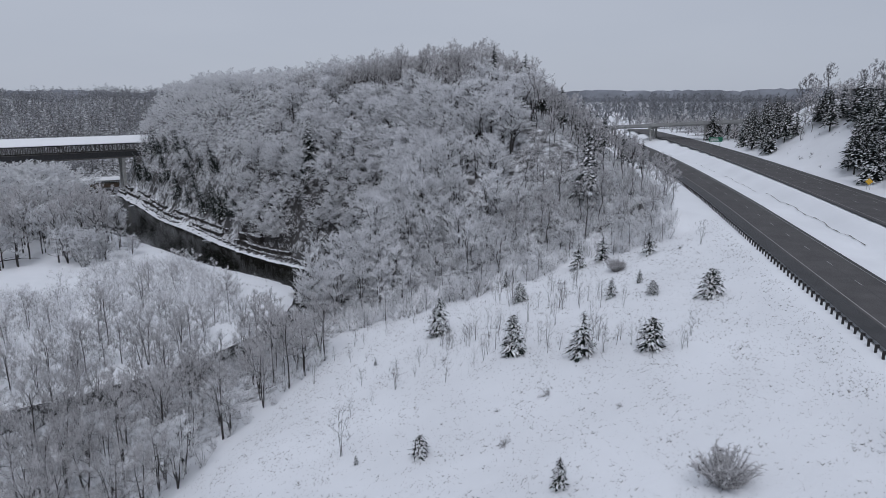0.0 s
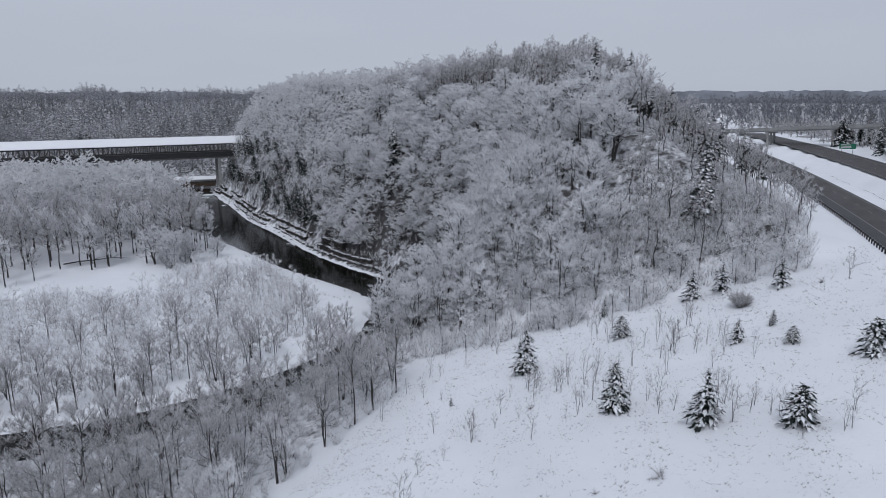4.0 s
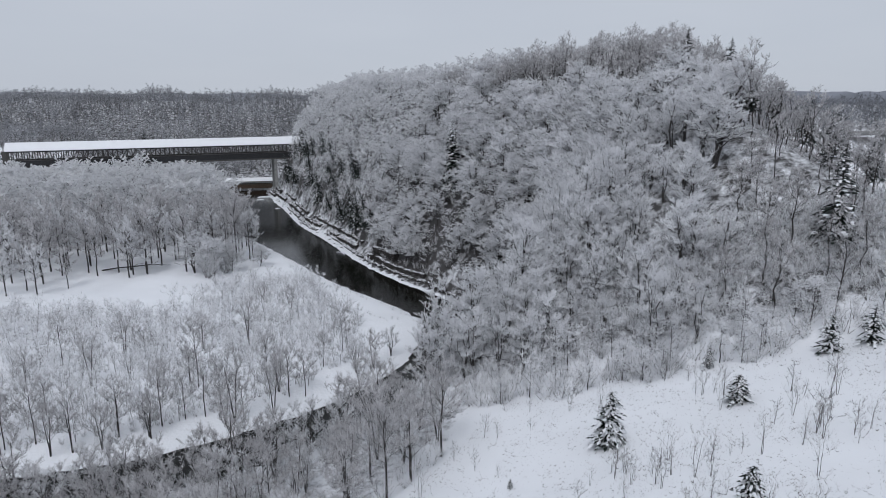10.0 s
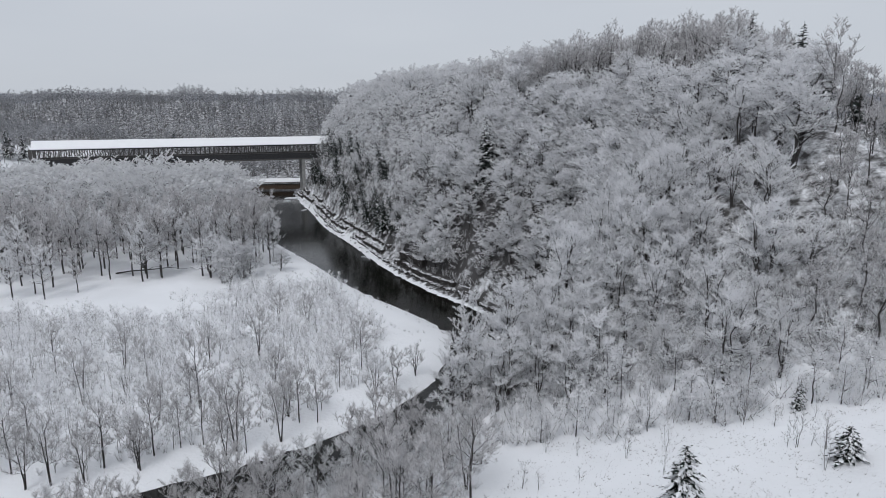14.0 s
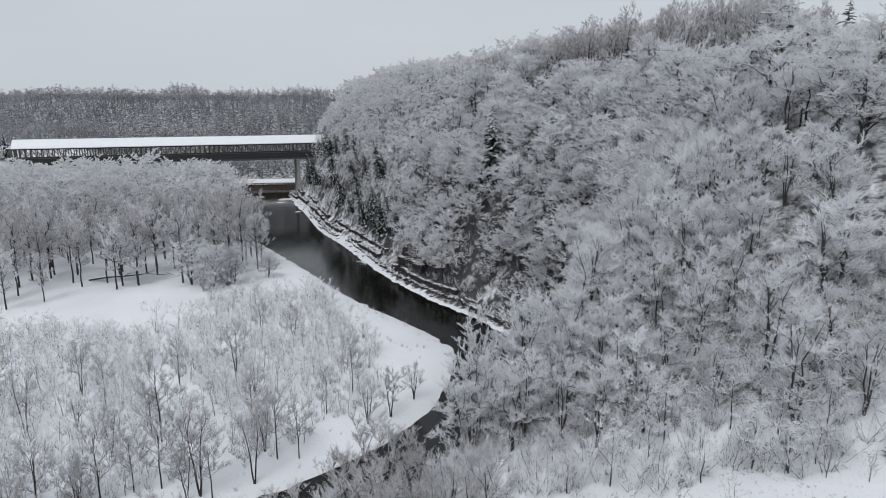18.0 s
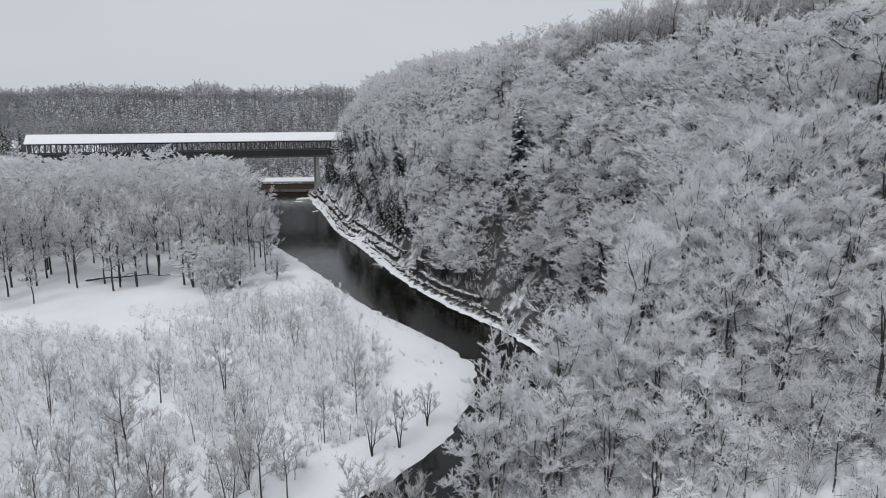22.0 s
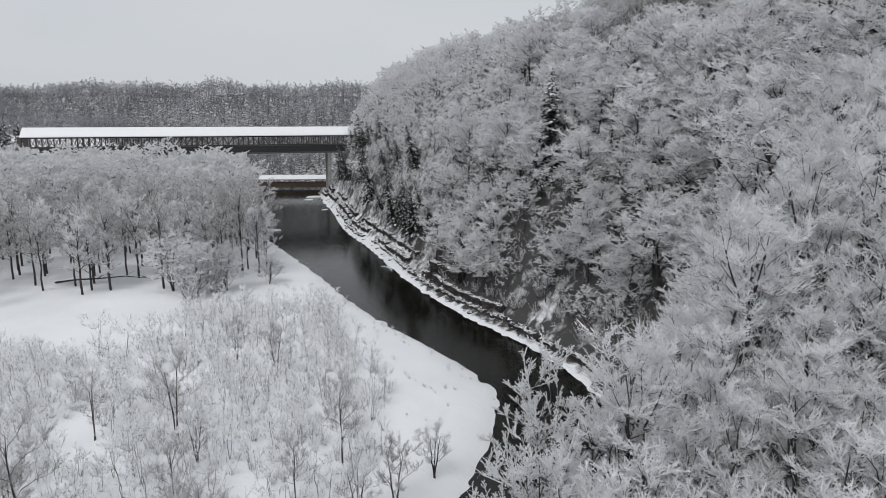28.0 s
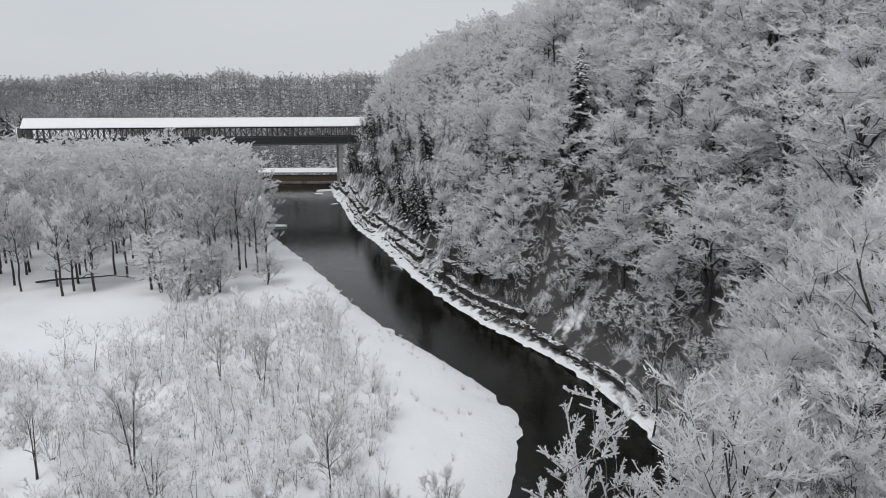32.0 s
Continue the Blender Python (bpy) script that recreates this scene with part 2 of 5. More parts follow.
def wave(x, y, s, seed):
    """Cheap soft noise between about -1 and 1."""
    r = np.random.RandomState(seed)
    out = 0
    for n in range(7):
        a, f, p = r.rand() * 6.28, (0.5 + 1.3 * r.rand()) / s, r.rand() * 6.28
        out = out + np.sin((x * math.cos(a) + y * math.sin(a)) * f * 6.28 + p)
    return out / 3.2


# ---- the river's line: x, y, half width ----
RIVER = [(-260, 40, 8), (-170, 58, 8), (-110, 66, 8), (-70, 69, 8), (-38, 73, 8), (-14, 83, 8), (5, 96, 8.5), (19, 112, 9.5), (26, 131, 10),
         (26, 148, 8.5), (18.5, 165, 9), (7, 183, 9.5), (-4, 203, 10.5), (-14, 226, 11.5), (-27, 256, 14), (-43, 292, 16), (-57, 340, 17), (-71, 385, 18), (-80, 425, 18), (-78, 465, 16), (-50, 500, 14), (0, 515, 12), (80, 520, 12)]


def spline(points, step):
    p = np.array([points[0], *points, points[-1]], float)
    out = []
    for i in range(1, len(p) - 2):
        n = max(2, int(np.linalg.norm(p[i + 1][:2] - p[i][:2]) / step))
        for t in np.arange(n) / n:
            a, b, c, d = p[i - 1 : i + 3]
            out.append(0.5 * (2 * b + (c - a) * t + (2 * a - 5 * b + 4 * c - d) * t**2 + (3 * b - a - 3 * c + d) * t**3))
    return np.array(out + [p[-1]])


LINE = spline(RIVER, 4.0)


def river(x, y):
    """How far a place lies from the river's edge (below 0: in the water), and whether on its right-hand side."""
    x, y = np.asarray(x, float), np.asarray(y, float)
    best, right = np.full(x.shape, 1e9), np.zeros(x.shape, bool)
    for a, b in zip(LINE[:-1], LINE[1:]):
        ux, uy = b[0] - a[0], b[1] - a[1]
        t = np.clip(((x - a[0]) * ux + (y - a[1]) * uy) / (ux * ux + uy * uy), 0, 1)
        d = np.hypot(x - a[0] - t * ux, y - a[1] - t * uy) - (a[2] + t * (b[2] - a[2]))
        near = d < best
        best = np.where(near, d, best)
        right = np.where(near, ux * (y - a[1]) - uy * (x - a[0]) < 0, right)
    best = best + 0.35 * wave(x, y, 9, 201) + 0.22 * wave(x, y, 4, 202)
    return best, right


# ---- the highway's line: along s from the near end of the guard rail ----
def road_line():
    out = {}
    for way in (1, -1):
        x, y = 61.25, -18.5
        for s in range(0, 900 if way > 0 else 160, 4):
            b = radians(32.43 + 0.0051 * way * min(s, 90) - (0.0447 * min(max(s - 90, 0), 150) if way > 0 else 0))
            out[way * s] = (x, y, b)
            x, y = x + way * 4 * math.sin(b), y + way * 4 * math.cos(b)
    return np.array([(s, *out[s]) for s in sorted(out)])


ROAD = road_line()


def road_height(s):
    return 33.6 + 2.6 * smooth(120, 330, s)


def road_at(s, e, z=0.0):
    """A place at s along the highway and e to the right of its guard rail."""
    x, y, b = (np.interp(s, ROAD[:, 0], ROAD[:, i]) for i in (1, 2, 3))
    return Vector((x + e * math.cos(b), y - e * math.sin(b), z))


def road_coords(x, y):
    x, y = np.asarray(x, float), np.asarray(y, float)
    best, s, e = np.full(x.shape, 1e9), np.zeros(x.shape), np.zeros(x.shape)
    for s0, x0, y0, b in ROAD[::3]:
        d = np.hypot(x - x0, y - y0)
        near = d < best
        best = np.where(near, d, best)
        s = np.where(near, s0 + (x - x0) * math.sin(b) + (y - y0) * math.cos(b), s)
        e = np.where(near, (x - x0) * math.cos(b) - (y - y0) * math.sin(b), e)
    return s, e


ROAD_LEFT, ROAD_RIGHT, FAR_LEFT, FAR_RIGHT, FAR_UP = 0.4, 13.1, 26.3, 42.6, 2.4


def ground(x, y):
    """The height of the land."""
    x, y = np.asarray(x, float), np.asarray(y, float)
    edge, right = river(x, y)
    s, e = road_coords(x, y)
    out = np.maximum(edge, 0)
    plane = 14.4 + 0.257 * x - 0.156 * y
    plane = smin(plane, 40 + 0 * x, 8)
    q = (x - 10) * 0.335 + (y - 84) * 0.942
    south = smax(plane + 0.70 * np.where(q > 0, q, 0), 2.8 + 0 * x, 3)
    bare = 0.4 + 60.5 * (1 - np.exp(-out / 24)) + 1.0 * wave(x, y, 14, 3) * smooth(3, 12, out)
    cliff = 0.3 + 0.28 * np.minimum(out, 3.2) + 1.8 * smooth(3.0, 4.2, out) + 0.25 * np.clip(out - 4, 0, 2.2) + 1.7 * smooth(6, 7.4, out)
    cliff = cliff + 67 * (1 - np.exp(-np.maximum(out - 7, 0) / 25)) + 0.8 * wave(x, y, 14, 3) * smooth(6, 14, out)
    west = bare + (cliff - bare) * smooth(122, 150, y)
    east = road_height(s) + 0.54 * np.maximum(0, -e - 9)
    cap = 61.5 + 7.5 * np.exp(-((x - 82) ** 2 + (y - 160) ** 2) / 42**2) + 1.2 * wave(x, y, 60, 5)
    hill = smin(smin(smin(south, west, 3), east, 4), cap, 6)
    flat = 0.5 + 2.2 * (1 - np.exp(-out / 8)) + 0.35 * wave(x, y, 30, 8) * smooth(2, 15, out)
    flat = flat + 25 * smooth(178, 225, -x) * smooth(250, 320, y) + 30 * smooth(260, 420, -x)
    z = np.where(right, hill, flat)
    north = 57.5 * smooth(478, 625, y) + 3 * wave(x, y, 90, 13) * smooth(560, 640, y) + 6 * wave(x, y, 160, 12) * smooth(560, 700, y)
    z = np.maximum(z, np.where(edge > 3, north, z))
    bed = 0.45 - 1.9 * np.clip(-edge / 3.5, 0, 1)
    z = np.where(edge < 0, bed, z)
    zr = road_height(s)
    road = zr - 0.25 - 0.5 * smooth(ROAD_RIGHT, ROAD_RIGHT + 5, e) + (FAR_UP + 0.5) * smooth(ROAD_RIGHT + 6, FAR_LEFT - 1, e)
    bank = 23.3 * smooth(FAR_RIGHT + 3, FAR_RIGHT + 38, e) + 3.5 * wave(x, y, 110, 21) * smooth(FAR_RIGHT + 30, FAR_RIGHT + 90, e)
    road = road + bank * (1 - 0.9 * smooth(235, 305, s))
    far = np.hypot(x - 60, y)
    road = road + 14 * smooth(560, 1100, far)
    z = np.where(e > -9, z + (road - z) * smooth(-8, -0.8, e), z)
    low = 62 * smooth(900, 2600, far) - 0 * x
    return np.maximum(z, np.where(edge > 3, np.minimum(low, 52), z))


def axis(lo, hi, fine, far):
    mid = np.arange(lo, hi + 0.1, fine)
    k, step, up, down = 0, fine, [hi], [lo]
    while up[-1] < far:
        step *= 1.16
        up.append(up[-1] + step)
        down.append(down[-1] - step)
    return np.concatenate([down[:0:-1], mid, up[1:]])


gx, gy = axis(-120, 170, 1.5, 4200), axis(-70, 330, 1.5, 4200)
xx, yy = np.meshgrid(gx, gy)
zz = ground(xx, yy)
zz += 0.10 * wave(xx, yy, 5, 31) + 0.06 * wave(xx, yy, 2.2, 32)
_, e_road = road_coords(xx, yy)
idx = np.arange(xx.size).reshape(xx.shape)
quads = np.stack([idx[:-1, :-1], idx[:-1, 1:], idx[1:, 1:], idx[1:, :-1]], -1).reshape(-1, 4)
land = part_mesh("ground", arrays_mesh("ground", np.stack([xx, yy, zz], -1).reshape(-1, 3), quads, True), M_SNOW)
edge, right = river(xx, yy)
s_road, e_road = road_coords(xx, yy)
q_foot = (xx - 10) * 0.335 + (yy - 84) * 0.942
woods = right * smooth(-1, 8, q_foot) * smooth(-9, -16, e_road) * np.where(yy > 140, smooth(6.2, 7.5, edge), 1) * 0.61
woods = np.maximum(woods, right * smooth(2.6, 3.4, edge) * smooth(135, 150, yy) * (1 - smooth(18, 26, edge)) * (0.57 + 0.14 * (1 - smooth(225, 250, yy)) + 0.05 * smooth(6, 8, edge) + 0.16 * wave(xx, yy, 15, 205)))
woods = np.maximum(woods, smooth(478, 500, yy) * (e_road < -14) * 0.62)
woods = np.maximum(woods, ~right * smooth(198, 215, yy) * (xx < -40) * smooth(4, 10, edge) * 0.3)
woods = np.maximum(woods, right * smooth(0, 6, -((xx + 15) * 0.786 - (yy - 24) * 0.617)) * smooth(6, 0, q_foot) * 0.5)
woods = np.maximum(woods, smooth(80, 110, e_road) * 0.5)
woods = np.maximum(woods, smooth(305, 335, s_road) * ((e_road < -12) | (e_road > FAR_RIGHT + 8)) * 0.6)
woods = np.maximum(woods, smooth(0.9, 0.0, np.abs(edge - 0.2)) * 0.45)
woods = np.maximum(woods, right * smooth(0.4, 0.9, edge) * (1 - smooth(5, 7, edge)) * smooth(128, 142, yy) * (0.72 - 0.4 * smooth(205, 250, yy) + 0.14 * wave(xx, yy, 6, 206)))
dark_floor = land.data.attributes.new("dark_floor", "FLOAT", "POINT")
dark_floor.data.foreach_set("value", woods.astype(np.float32).ravel())
tagged(land, "snow-covered ground of field, hill and flood plain", "ground", kind="structure")


def height(x, y):
    return float(ground(np.array([x]), np.array([y]))[0])


# water
wv, wf = [], []
for i, (x, y, h) in enumerate(LINE):
    a, b = LINE[max(i - 1, 0)], LINE[min(i + 1, len(LINE) - 1)]
    d = np.array([b[1] - a[1], a[0] - b[0]])
    d /= np.linalg.norm(d)
    for k in np.linspace(-1, 1, 9):
        wv.append((x + d[0] * k * (h + 2), y + d[1] * k * (h + 2), 0.0))
for i in range(len(LINE) - 1):
    for j in range(8):
        wf.append((i * 9 + j, i * 9 + j + 1, i * 9 + j + 10, i * 9 + j + 9))
water = part_mesh("water", arrays_mesh("water", wv, wf, True), M_WATER)
tagged(water, "dark slow river water between snowy banks", "river", kind="structure")

# ---- highway ----


def strip(name, e0, e1, mat, up, s0=-110, s1=430, step=4, far=False, z_add=0.0):
    bm = bmesh.new()
    rows = []
    for s in np.arange(s0, s1 + 0.1, step):
        z = float(road_height(s)) + (FAR_UP if far else 0) + up
        rows.append([bm.verts.new(road_at(s, e, z)) for e in (e0, e1)])
    for a, b in zip(rows, rows[1:]):
        bm.faces.new((a[0], a[1], b[1], b[0]))
    return bm


lane = part("road", strip("road", 3.6, ROAD_RIGHT, M_ASPHALT, 0.0), M_ASPHALT)
tagged(lane, "wet grey asphalt carriageway with cracks", "road", kind="structure")
shoulder = part("road_shoulder", strip("s", ROAD_LEFT, 3.6, M_WET, 0.0), M_WET)
tagged(shoulder, "dark paved shoulder beside the guard rail", "road", kind="structure")
lane2 = part("road_far", strip("road", FAR_LEFT, FAR_RIGHT, M_ASPHALT, 0.0, far=True), M_ASPHALT)
tagged(lane2, "grey asphalt carriageway beyond the snowy median", "road", kind="structure")



def paint(e, s0, s1, far=False, w=0.16):
    return part("road_line", strip("l", e, e + w, M_LINE, 0.012, s0, s1, min(4, s1 - s0), far), M_LINE, lane2 if far else lane)


paint(4.0, -110, 430)
paint(12.2, -110, 430)
paint(FAR_LEFT + 1.6, -110, 430, True)
paint(FAR_RIGHT - 3.2, -110, 430, True)
for s in range(-24, 340, 12):
    paint(8.6, s + 5, s + 8.05)
    paint(FAR_LEFT + 6.6, s + 3, s + 6.05, True)
    paint(FAR_LEFT + 11, s + 3, s + 6.05, True)

M_SEAM = material("road_seam_tar", (0.025, 0.024, 0.025), 0.6, vary=0.3, scale=1.5)


def seam(e, s0, s1, far, w, parent, name="tar_seam"):
    return part(name, strip("m", e, e + w, M_SEAM, 0.007, s0, s1, 4, far), M_SEAM, parent)


for e, far, w in ((ROAD_RIGHT - 0.9, False, 0.9), (8.45, False, 0.12), (FAR_LEFT, True, 0.8), (FAR_RIGHT - 0.9, True, 0.9), (FAR_LEFT + 6.45, True, 0.12), (FAR_LEFT + 10.85, True, 0.12)):
    seam(e, -110, 430, far, w, lane2 if far else lane, "wet_margin" if w > 0.5 else "tar_seam")
r = random.Random(61)
for n in range(34):
    far = n % 2 == 1
    s0, e0, e1 = r.uniform(-20, 240), (FAR_LEFT if far else 3.7), (FAR_RIGHT if far else ROAD_RIGHT)
    bm = bmesh.new()
    rows, s_now = [], s0
    for k in range(9):
        s_now += r.uniform(-0.35, 0.35)
        z = float(road_height(s_now)) + (FAR_UP if far else 0) + 0.009
        rows.append([bm.verts.new(road_at(s_now + d, e0 + (e1 - e0) * k / 8, z)) for d in (0, 0.16)])
    for a, b in zip(rows, rows[1:]):
        bm.faces.new((a[0], a[1], b[1], b[0]))
    part("crack", bm, M_SEAM, lane2 if far else lane)

# guard rail
rail = new("guard_rail")
rail.location = road_at(0, -0.2, float(road_height(0)))
tagged(rail, "steel guard rail on dark wooden posts beside the road", "guard rail")
bm = bmesh.new()
prev = None
profile = [(0.0, 0.47), (0.07, 0.53), (0.07, 0.58), (0.0, 0.63), (0.07, 0.68), (0.07, 0.73), (0.0, 0.79)]
for s in np.arange(-60, 260, 1.905):
    z = float(road_height(s)) - 0.05
    row = [bm.verts.new(road_at(s, -0.02 + e, z + h) - rail.location) for e, h in profile]
    if prev:
        for i in range(len(row) - 1):
            bm.faces.new((prev[i], row[i], row[i + 1], prev[i + 1]))
    prev = row
part("rail", bm, M_STEEL, rail, "galvanised corrugated rail")
post_mesh = None
for i, s in enumerate(np.arange(-60, 258, 1.905)):
    if post_mesh is None:
        bm = boxed(-0.1, 0.1, -0.12, 0.12, -0.5, 0.8)
        box(bm, -0.1, 0.1, 0.12, 0.3, 0.42, 0.8)
        post_mesh = bpy.data.meshes.new("post")
        bm.to_mesh(post_mesh)
        bm.free()
        post_mesh.materials.append(M_POST)
    ob = new("post", post_mesh)
    ob.parent = rail
    b = float(np.interp(s, ROAD[:, 0], ROAD[:, 3]))
    ob.location = road_at(s, -0.36, float(road_height(s)) - 0.1) - rail.location
    ob.rotation_euler = (0, 0, -b - radians(90))

# ---- plants: generators ----


class Plant:
    """Collects bark tubes and thin twig blades."""

    def __init__(self, seed):
        self.r = random.Random(seed)
        self.bv, self.bf, self.tv, self.tf, self.dark, self.blunt = [], [], [], [], [], False

    def tube(self, pts, radii, sides=4):
        base = len(self.bv)
        for i, p in enumerate(pts):
            d = (pts[min(i + 1, len(pts) - 1)] - pts[max(i - 1, 0)]).normalized()
            a = d.orthogonal().normalized()
            b = d.cross(a)
            for k in range(sides):
                u = 6.2832 * k / sides
                self.bv.append(p + (a * math.cos(u) + b * math.sin(u)) * radii[i])
        for i in range(len(pts) - 1):
            for k in range(sides):
                k2 = (k + 1) % sides
                q = [base + i * sides + k, base + i * sides + k2, base + (i + 1) * sides + k2, base + (i + 1) * sides + k]
                self.bf += [(q[0], q[1], q[2]), (q[0], q[2], q[3])]

    def blade(self, a, b, w):
        d = (b - a).normalized()
        side = d.cross(Vector((self.r.gauss(0, 1), self.r.gauss(0, 1), self.r.gauss(0, 1)))).normalized() * w / 2
        i = len(self.bv)
        self.bv += [a - side, a + side, b]
        self.bf.append((i, i + 1, i + 2))

    def twig(self, p, d, length, w, dark=False):
        """A thin tapering blade."""
        r = self.r
        side = Vector((r.gauss(0, 0.7), r.gauss(0, 0.7), 1)).cross(d)
        side = side.normalized() * w * 0.72 if side.length > 1e-4 else Vector((w / 2, 0, 0))
        i = len(self.tv)
        self.tv += [p - side, p + side, p + d * length + Vector((r.gauss(0, 0.1), r.gauss(0, 0.1), r.gauss(-0.03, 0.1))) * length]
        self.tf.append((i, i + 1, i + 2))
        self.dark.append(dark)

    def sliver(self, p, d, length, w, dark):
        """A tapering blade of any roll."""
        r = self.r
        side = d.cross(Vector((r.gauss(0, 1), r.gauss(0, 1), r.gauss(0, 1)))).normalized() * w * 0.6
        i = len(self.tv)
        if self.blunt:
            tip = p + d * length + Vector((r.gauss(0, 0.08), r.gauss(0, 0.08), r.gauss(0.04, 0.08))) * length
            self.tv += [p - side, p + side, tip + side * 0.6, tip - side * 0.6]
            self.tf += [(i, i + 1, i + 2), (i, i + 2, i + 3)]
            self.dark += [dark, dark]
            return
        self.tv += [p - side, p + side, p + d * length]
        self.tf.append((i, i + 1, i + 2))
        self.dark.append(dark)

    def spray(self, c, ax, side, reach, w, twigs, dark):
        """A flattened fan of snow-lined twigs, bare dark underneath; more dark ones paint shade."""
        r = self.r
        if self.blunt:
            self.sliver(c, ax, reach * 1.3, w * 1.1, False)
            for n in range(twigs):
                u = (n + r.random()) / twigs
                d = (ax * 0.6 + side * (1 if n % 2 else -1) * r.uniform(0.6, 1.1) + Vector((0, 0, r.gauss(0.2, 0.35)))).normalized()
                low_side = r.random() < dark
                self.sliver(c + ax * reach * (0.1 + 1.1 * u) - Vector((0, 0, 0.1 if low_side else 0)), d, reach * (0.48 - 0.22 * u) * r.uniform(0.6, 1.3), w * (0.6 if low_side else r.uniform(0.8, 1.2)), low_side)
            return
        self.sliver(c, ax, reach, w * 1.25, False)
        for n in range(twigs):
            u = (n + r.random()) / twigs
            s = 1 if n % 2 else -1
            d = (ax * 0.75 + side * s * r.uniform(0.45, 0.95) + Vector((0, 0, r.gauss(0.12, 0.22)))).normalized()
            p = c + ax * reach * u * 0.9
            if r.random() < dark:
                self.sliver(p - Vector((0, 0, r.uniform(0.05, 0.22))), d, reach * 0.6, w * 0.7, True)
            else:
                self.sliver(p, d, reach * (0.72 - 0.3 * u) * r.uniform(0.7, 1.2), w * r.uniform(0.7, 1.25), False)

    def meshes(self, name, bark, twigs, under=None):
        a = arrays_mesh(name + "_trunk", [tuple(v) for v in self.bv], self.bf, True)
        b = arrays_mesh(name + "_crown", [tuple(v) for v in self.tv], self.tf)
        a.materials.append(bark)
        b.materials.append(twigs)
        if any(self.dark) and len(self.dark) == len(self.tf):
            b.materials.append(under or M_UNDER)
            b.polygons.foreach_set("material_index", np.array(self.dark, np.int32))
        return a, b


def broadleaf(seed, h, crown, first, limbs, seconds, twigs, spread=0.9, twig_len=1.1, twig_w=0.075, trunk_r=0.2, lean=0.05, ascend=0.55, flat=0.0, light=False, under=-0.3, inner=0.1, shade=0.25):
    """A leafless tree: trunk, rising limbs, side branches and frosted twigs."""
    g = Plant(seed)
    r = g.r
    bend = Vector((r.gauss(0, lean), r.gauss(0, lean), 0))
    pts = [Vector((0, 0, -0.6))]
    for i in range(1, 8):
        pts.append(Vector((bend.x * i * h / 7 + r.gauss(0, 0.012) * h, bend.y * i * h / 7 + r.gauss(0, 0.012) * h, h * i / 7 * 0.96)))
    g.tube(pts[::2] + pts[7:] if light else pts, [trunk_r * (1 - 0.9 * i / 7) for i in ((0, 2, 4, 6, 7) if light else range(8))], 3 if light else 5)

    def on_trunk(u):
        k = u * 7
        i = min(int(k), 6)
        return pts[i].lerp(pts[i + 1], k - i)

    for n in range(limbs):
        u = first + (0.97 - first) * (n + r.random()) / limbs
        p0 = on_trunk(u)
        rel = (u - first) / (1 - first)
        reach = crown * (0.45 + 0.75 * math.sin(math.pi * min(1, 0.18 + 0.78 * rel))) * r.uniform(0.7, 1.1)
        a = n * 2.4 + r.uniform(-0.5, 0.5)
        up = ascend + 0.9 * rel * rel + r.gauss(0, 0.12)
        d = Vector((math.cos(a), math.sin(a), up)).normalized()
        line = [p0]
        for k in range(3):
            d = (d + Vector((r.gauss(0, 0.16), r.gauss(0, 0.16), 0.06 + r.gauss(0, 0.08)))).normalized()
            line.append(line[-1] + d * reach / 3)
        r0 = trunk_r * 0.42 * (1 - 0.6 * u)
        if light:
            for k in range(3):
                g.blade(line[k], line[k + 1].lerp(line[k], -0.15), r0 * (2.4 - 0.5 * k))
        else:
            g.tube(line, [r0, r0 * 0.7, r0 * 0.45, r0 * 0.2], 3)
        for m in range(seconds):
            k = 1.0 + 2.0 * (m + r.random()) / seconds
            i = min(int(k), 2)
            p1 = line[i].lerp(line[i + 1], k - i)
            d1 = (line[i + 1] - line[i]).normalized()
            d2 = (d1 * 0.7 + Vector((r.gauss(0, 1), r.gauss(0, 1), r.gauss(0.25, 0.55) * (1 - flat))).normalized() * spread).normalized()
            l2 = reach * r.uniform(0.22, 0.5)
            p2 = p1 + d2 * l2
            w2 = max(0.02, r0 * 0.3)
            g.blade(p1 - Vector((0, 0, 0.06)), p2, w2 * 2)
            g.twig(p1, d2, l2 * 1.1, twig_w * 0.9, rel < 0.2)
            for t in range(twigs):
                v = (t + r.random()) / twigs
                d3 = (d2 * 0.75 + Vector((r.gauss(0, 0.6), r.gauss(0, 0.6), r.gauss(0.25, 0.5 - 0.25 * flat)))).normalized()
                # shade put into colour: low and inner twigs turn dark
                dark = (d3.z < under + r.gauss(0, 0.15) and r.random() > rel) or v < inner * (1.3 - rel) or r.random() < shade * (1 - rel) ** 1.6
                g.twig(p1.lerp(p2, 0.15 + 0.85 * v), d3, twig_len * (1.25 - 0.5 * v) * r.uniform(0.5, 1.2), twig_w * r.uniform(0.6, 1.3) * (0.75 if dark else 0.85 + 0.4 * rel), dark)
    return g


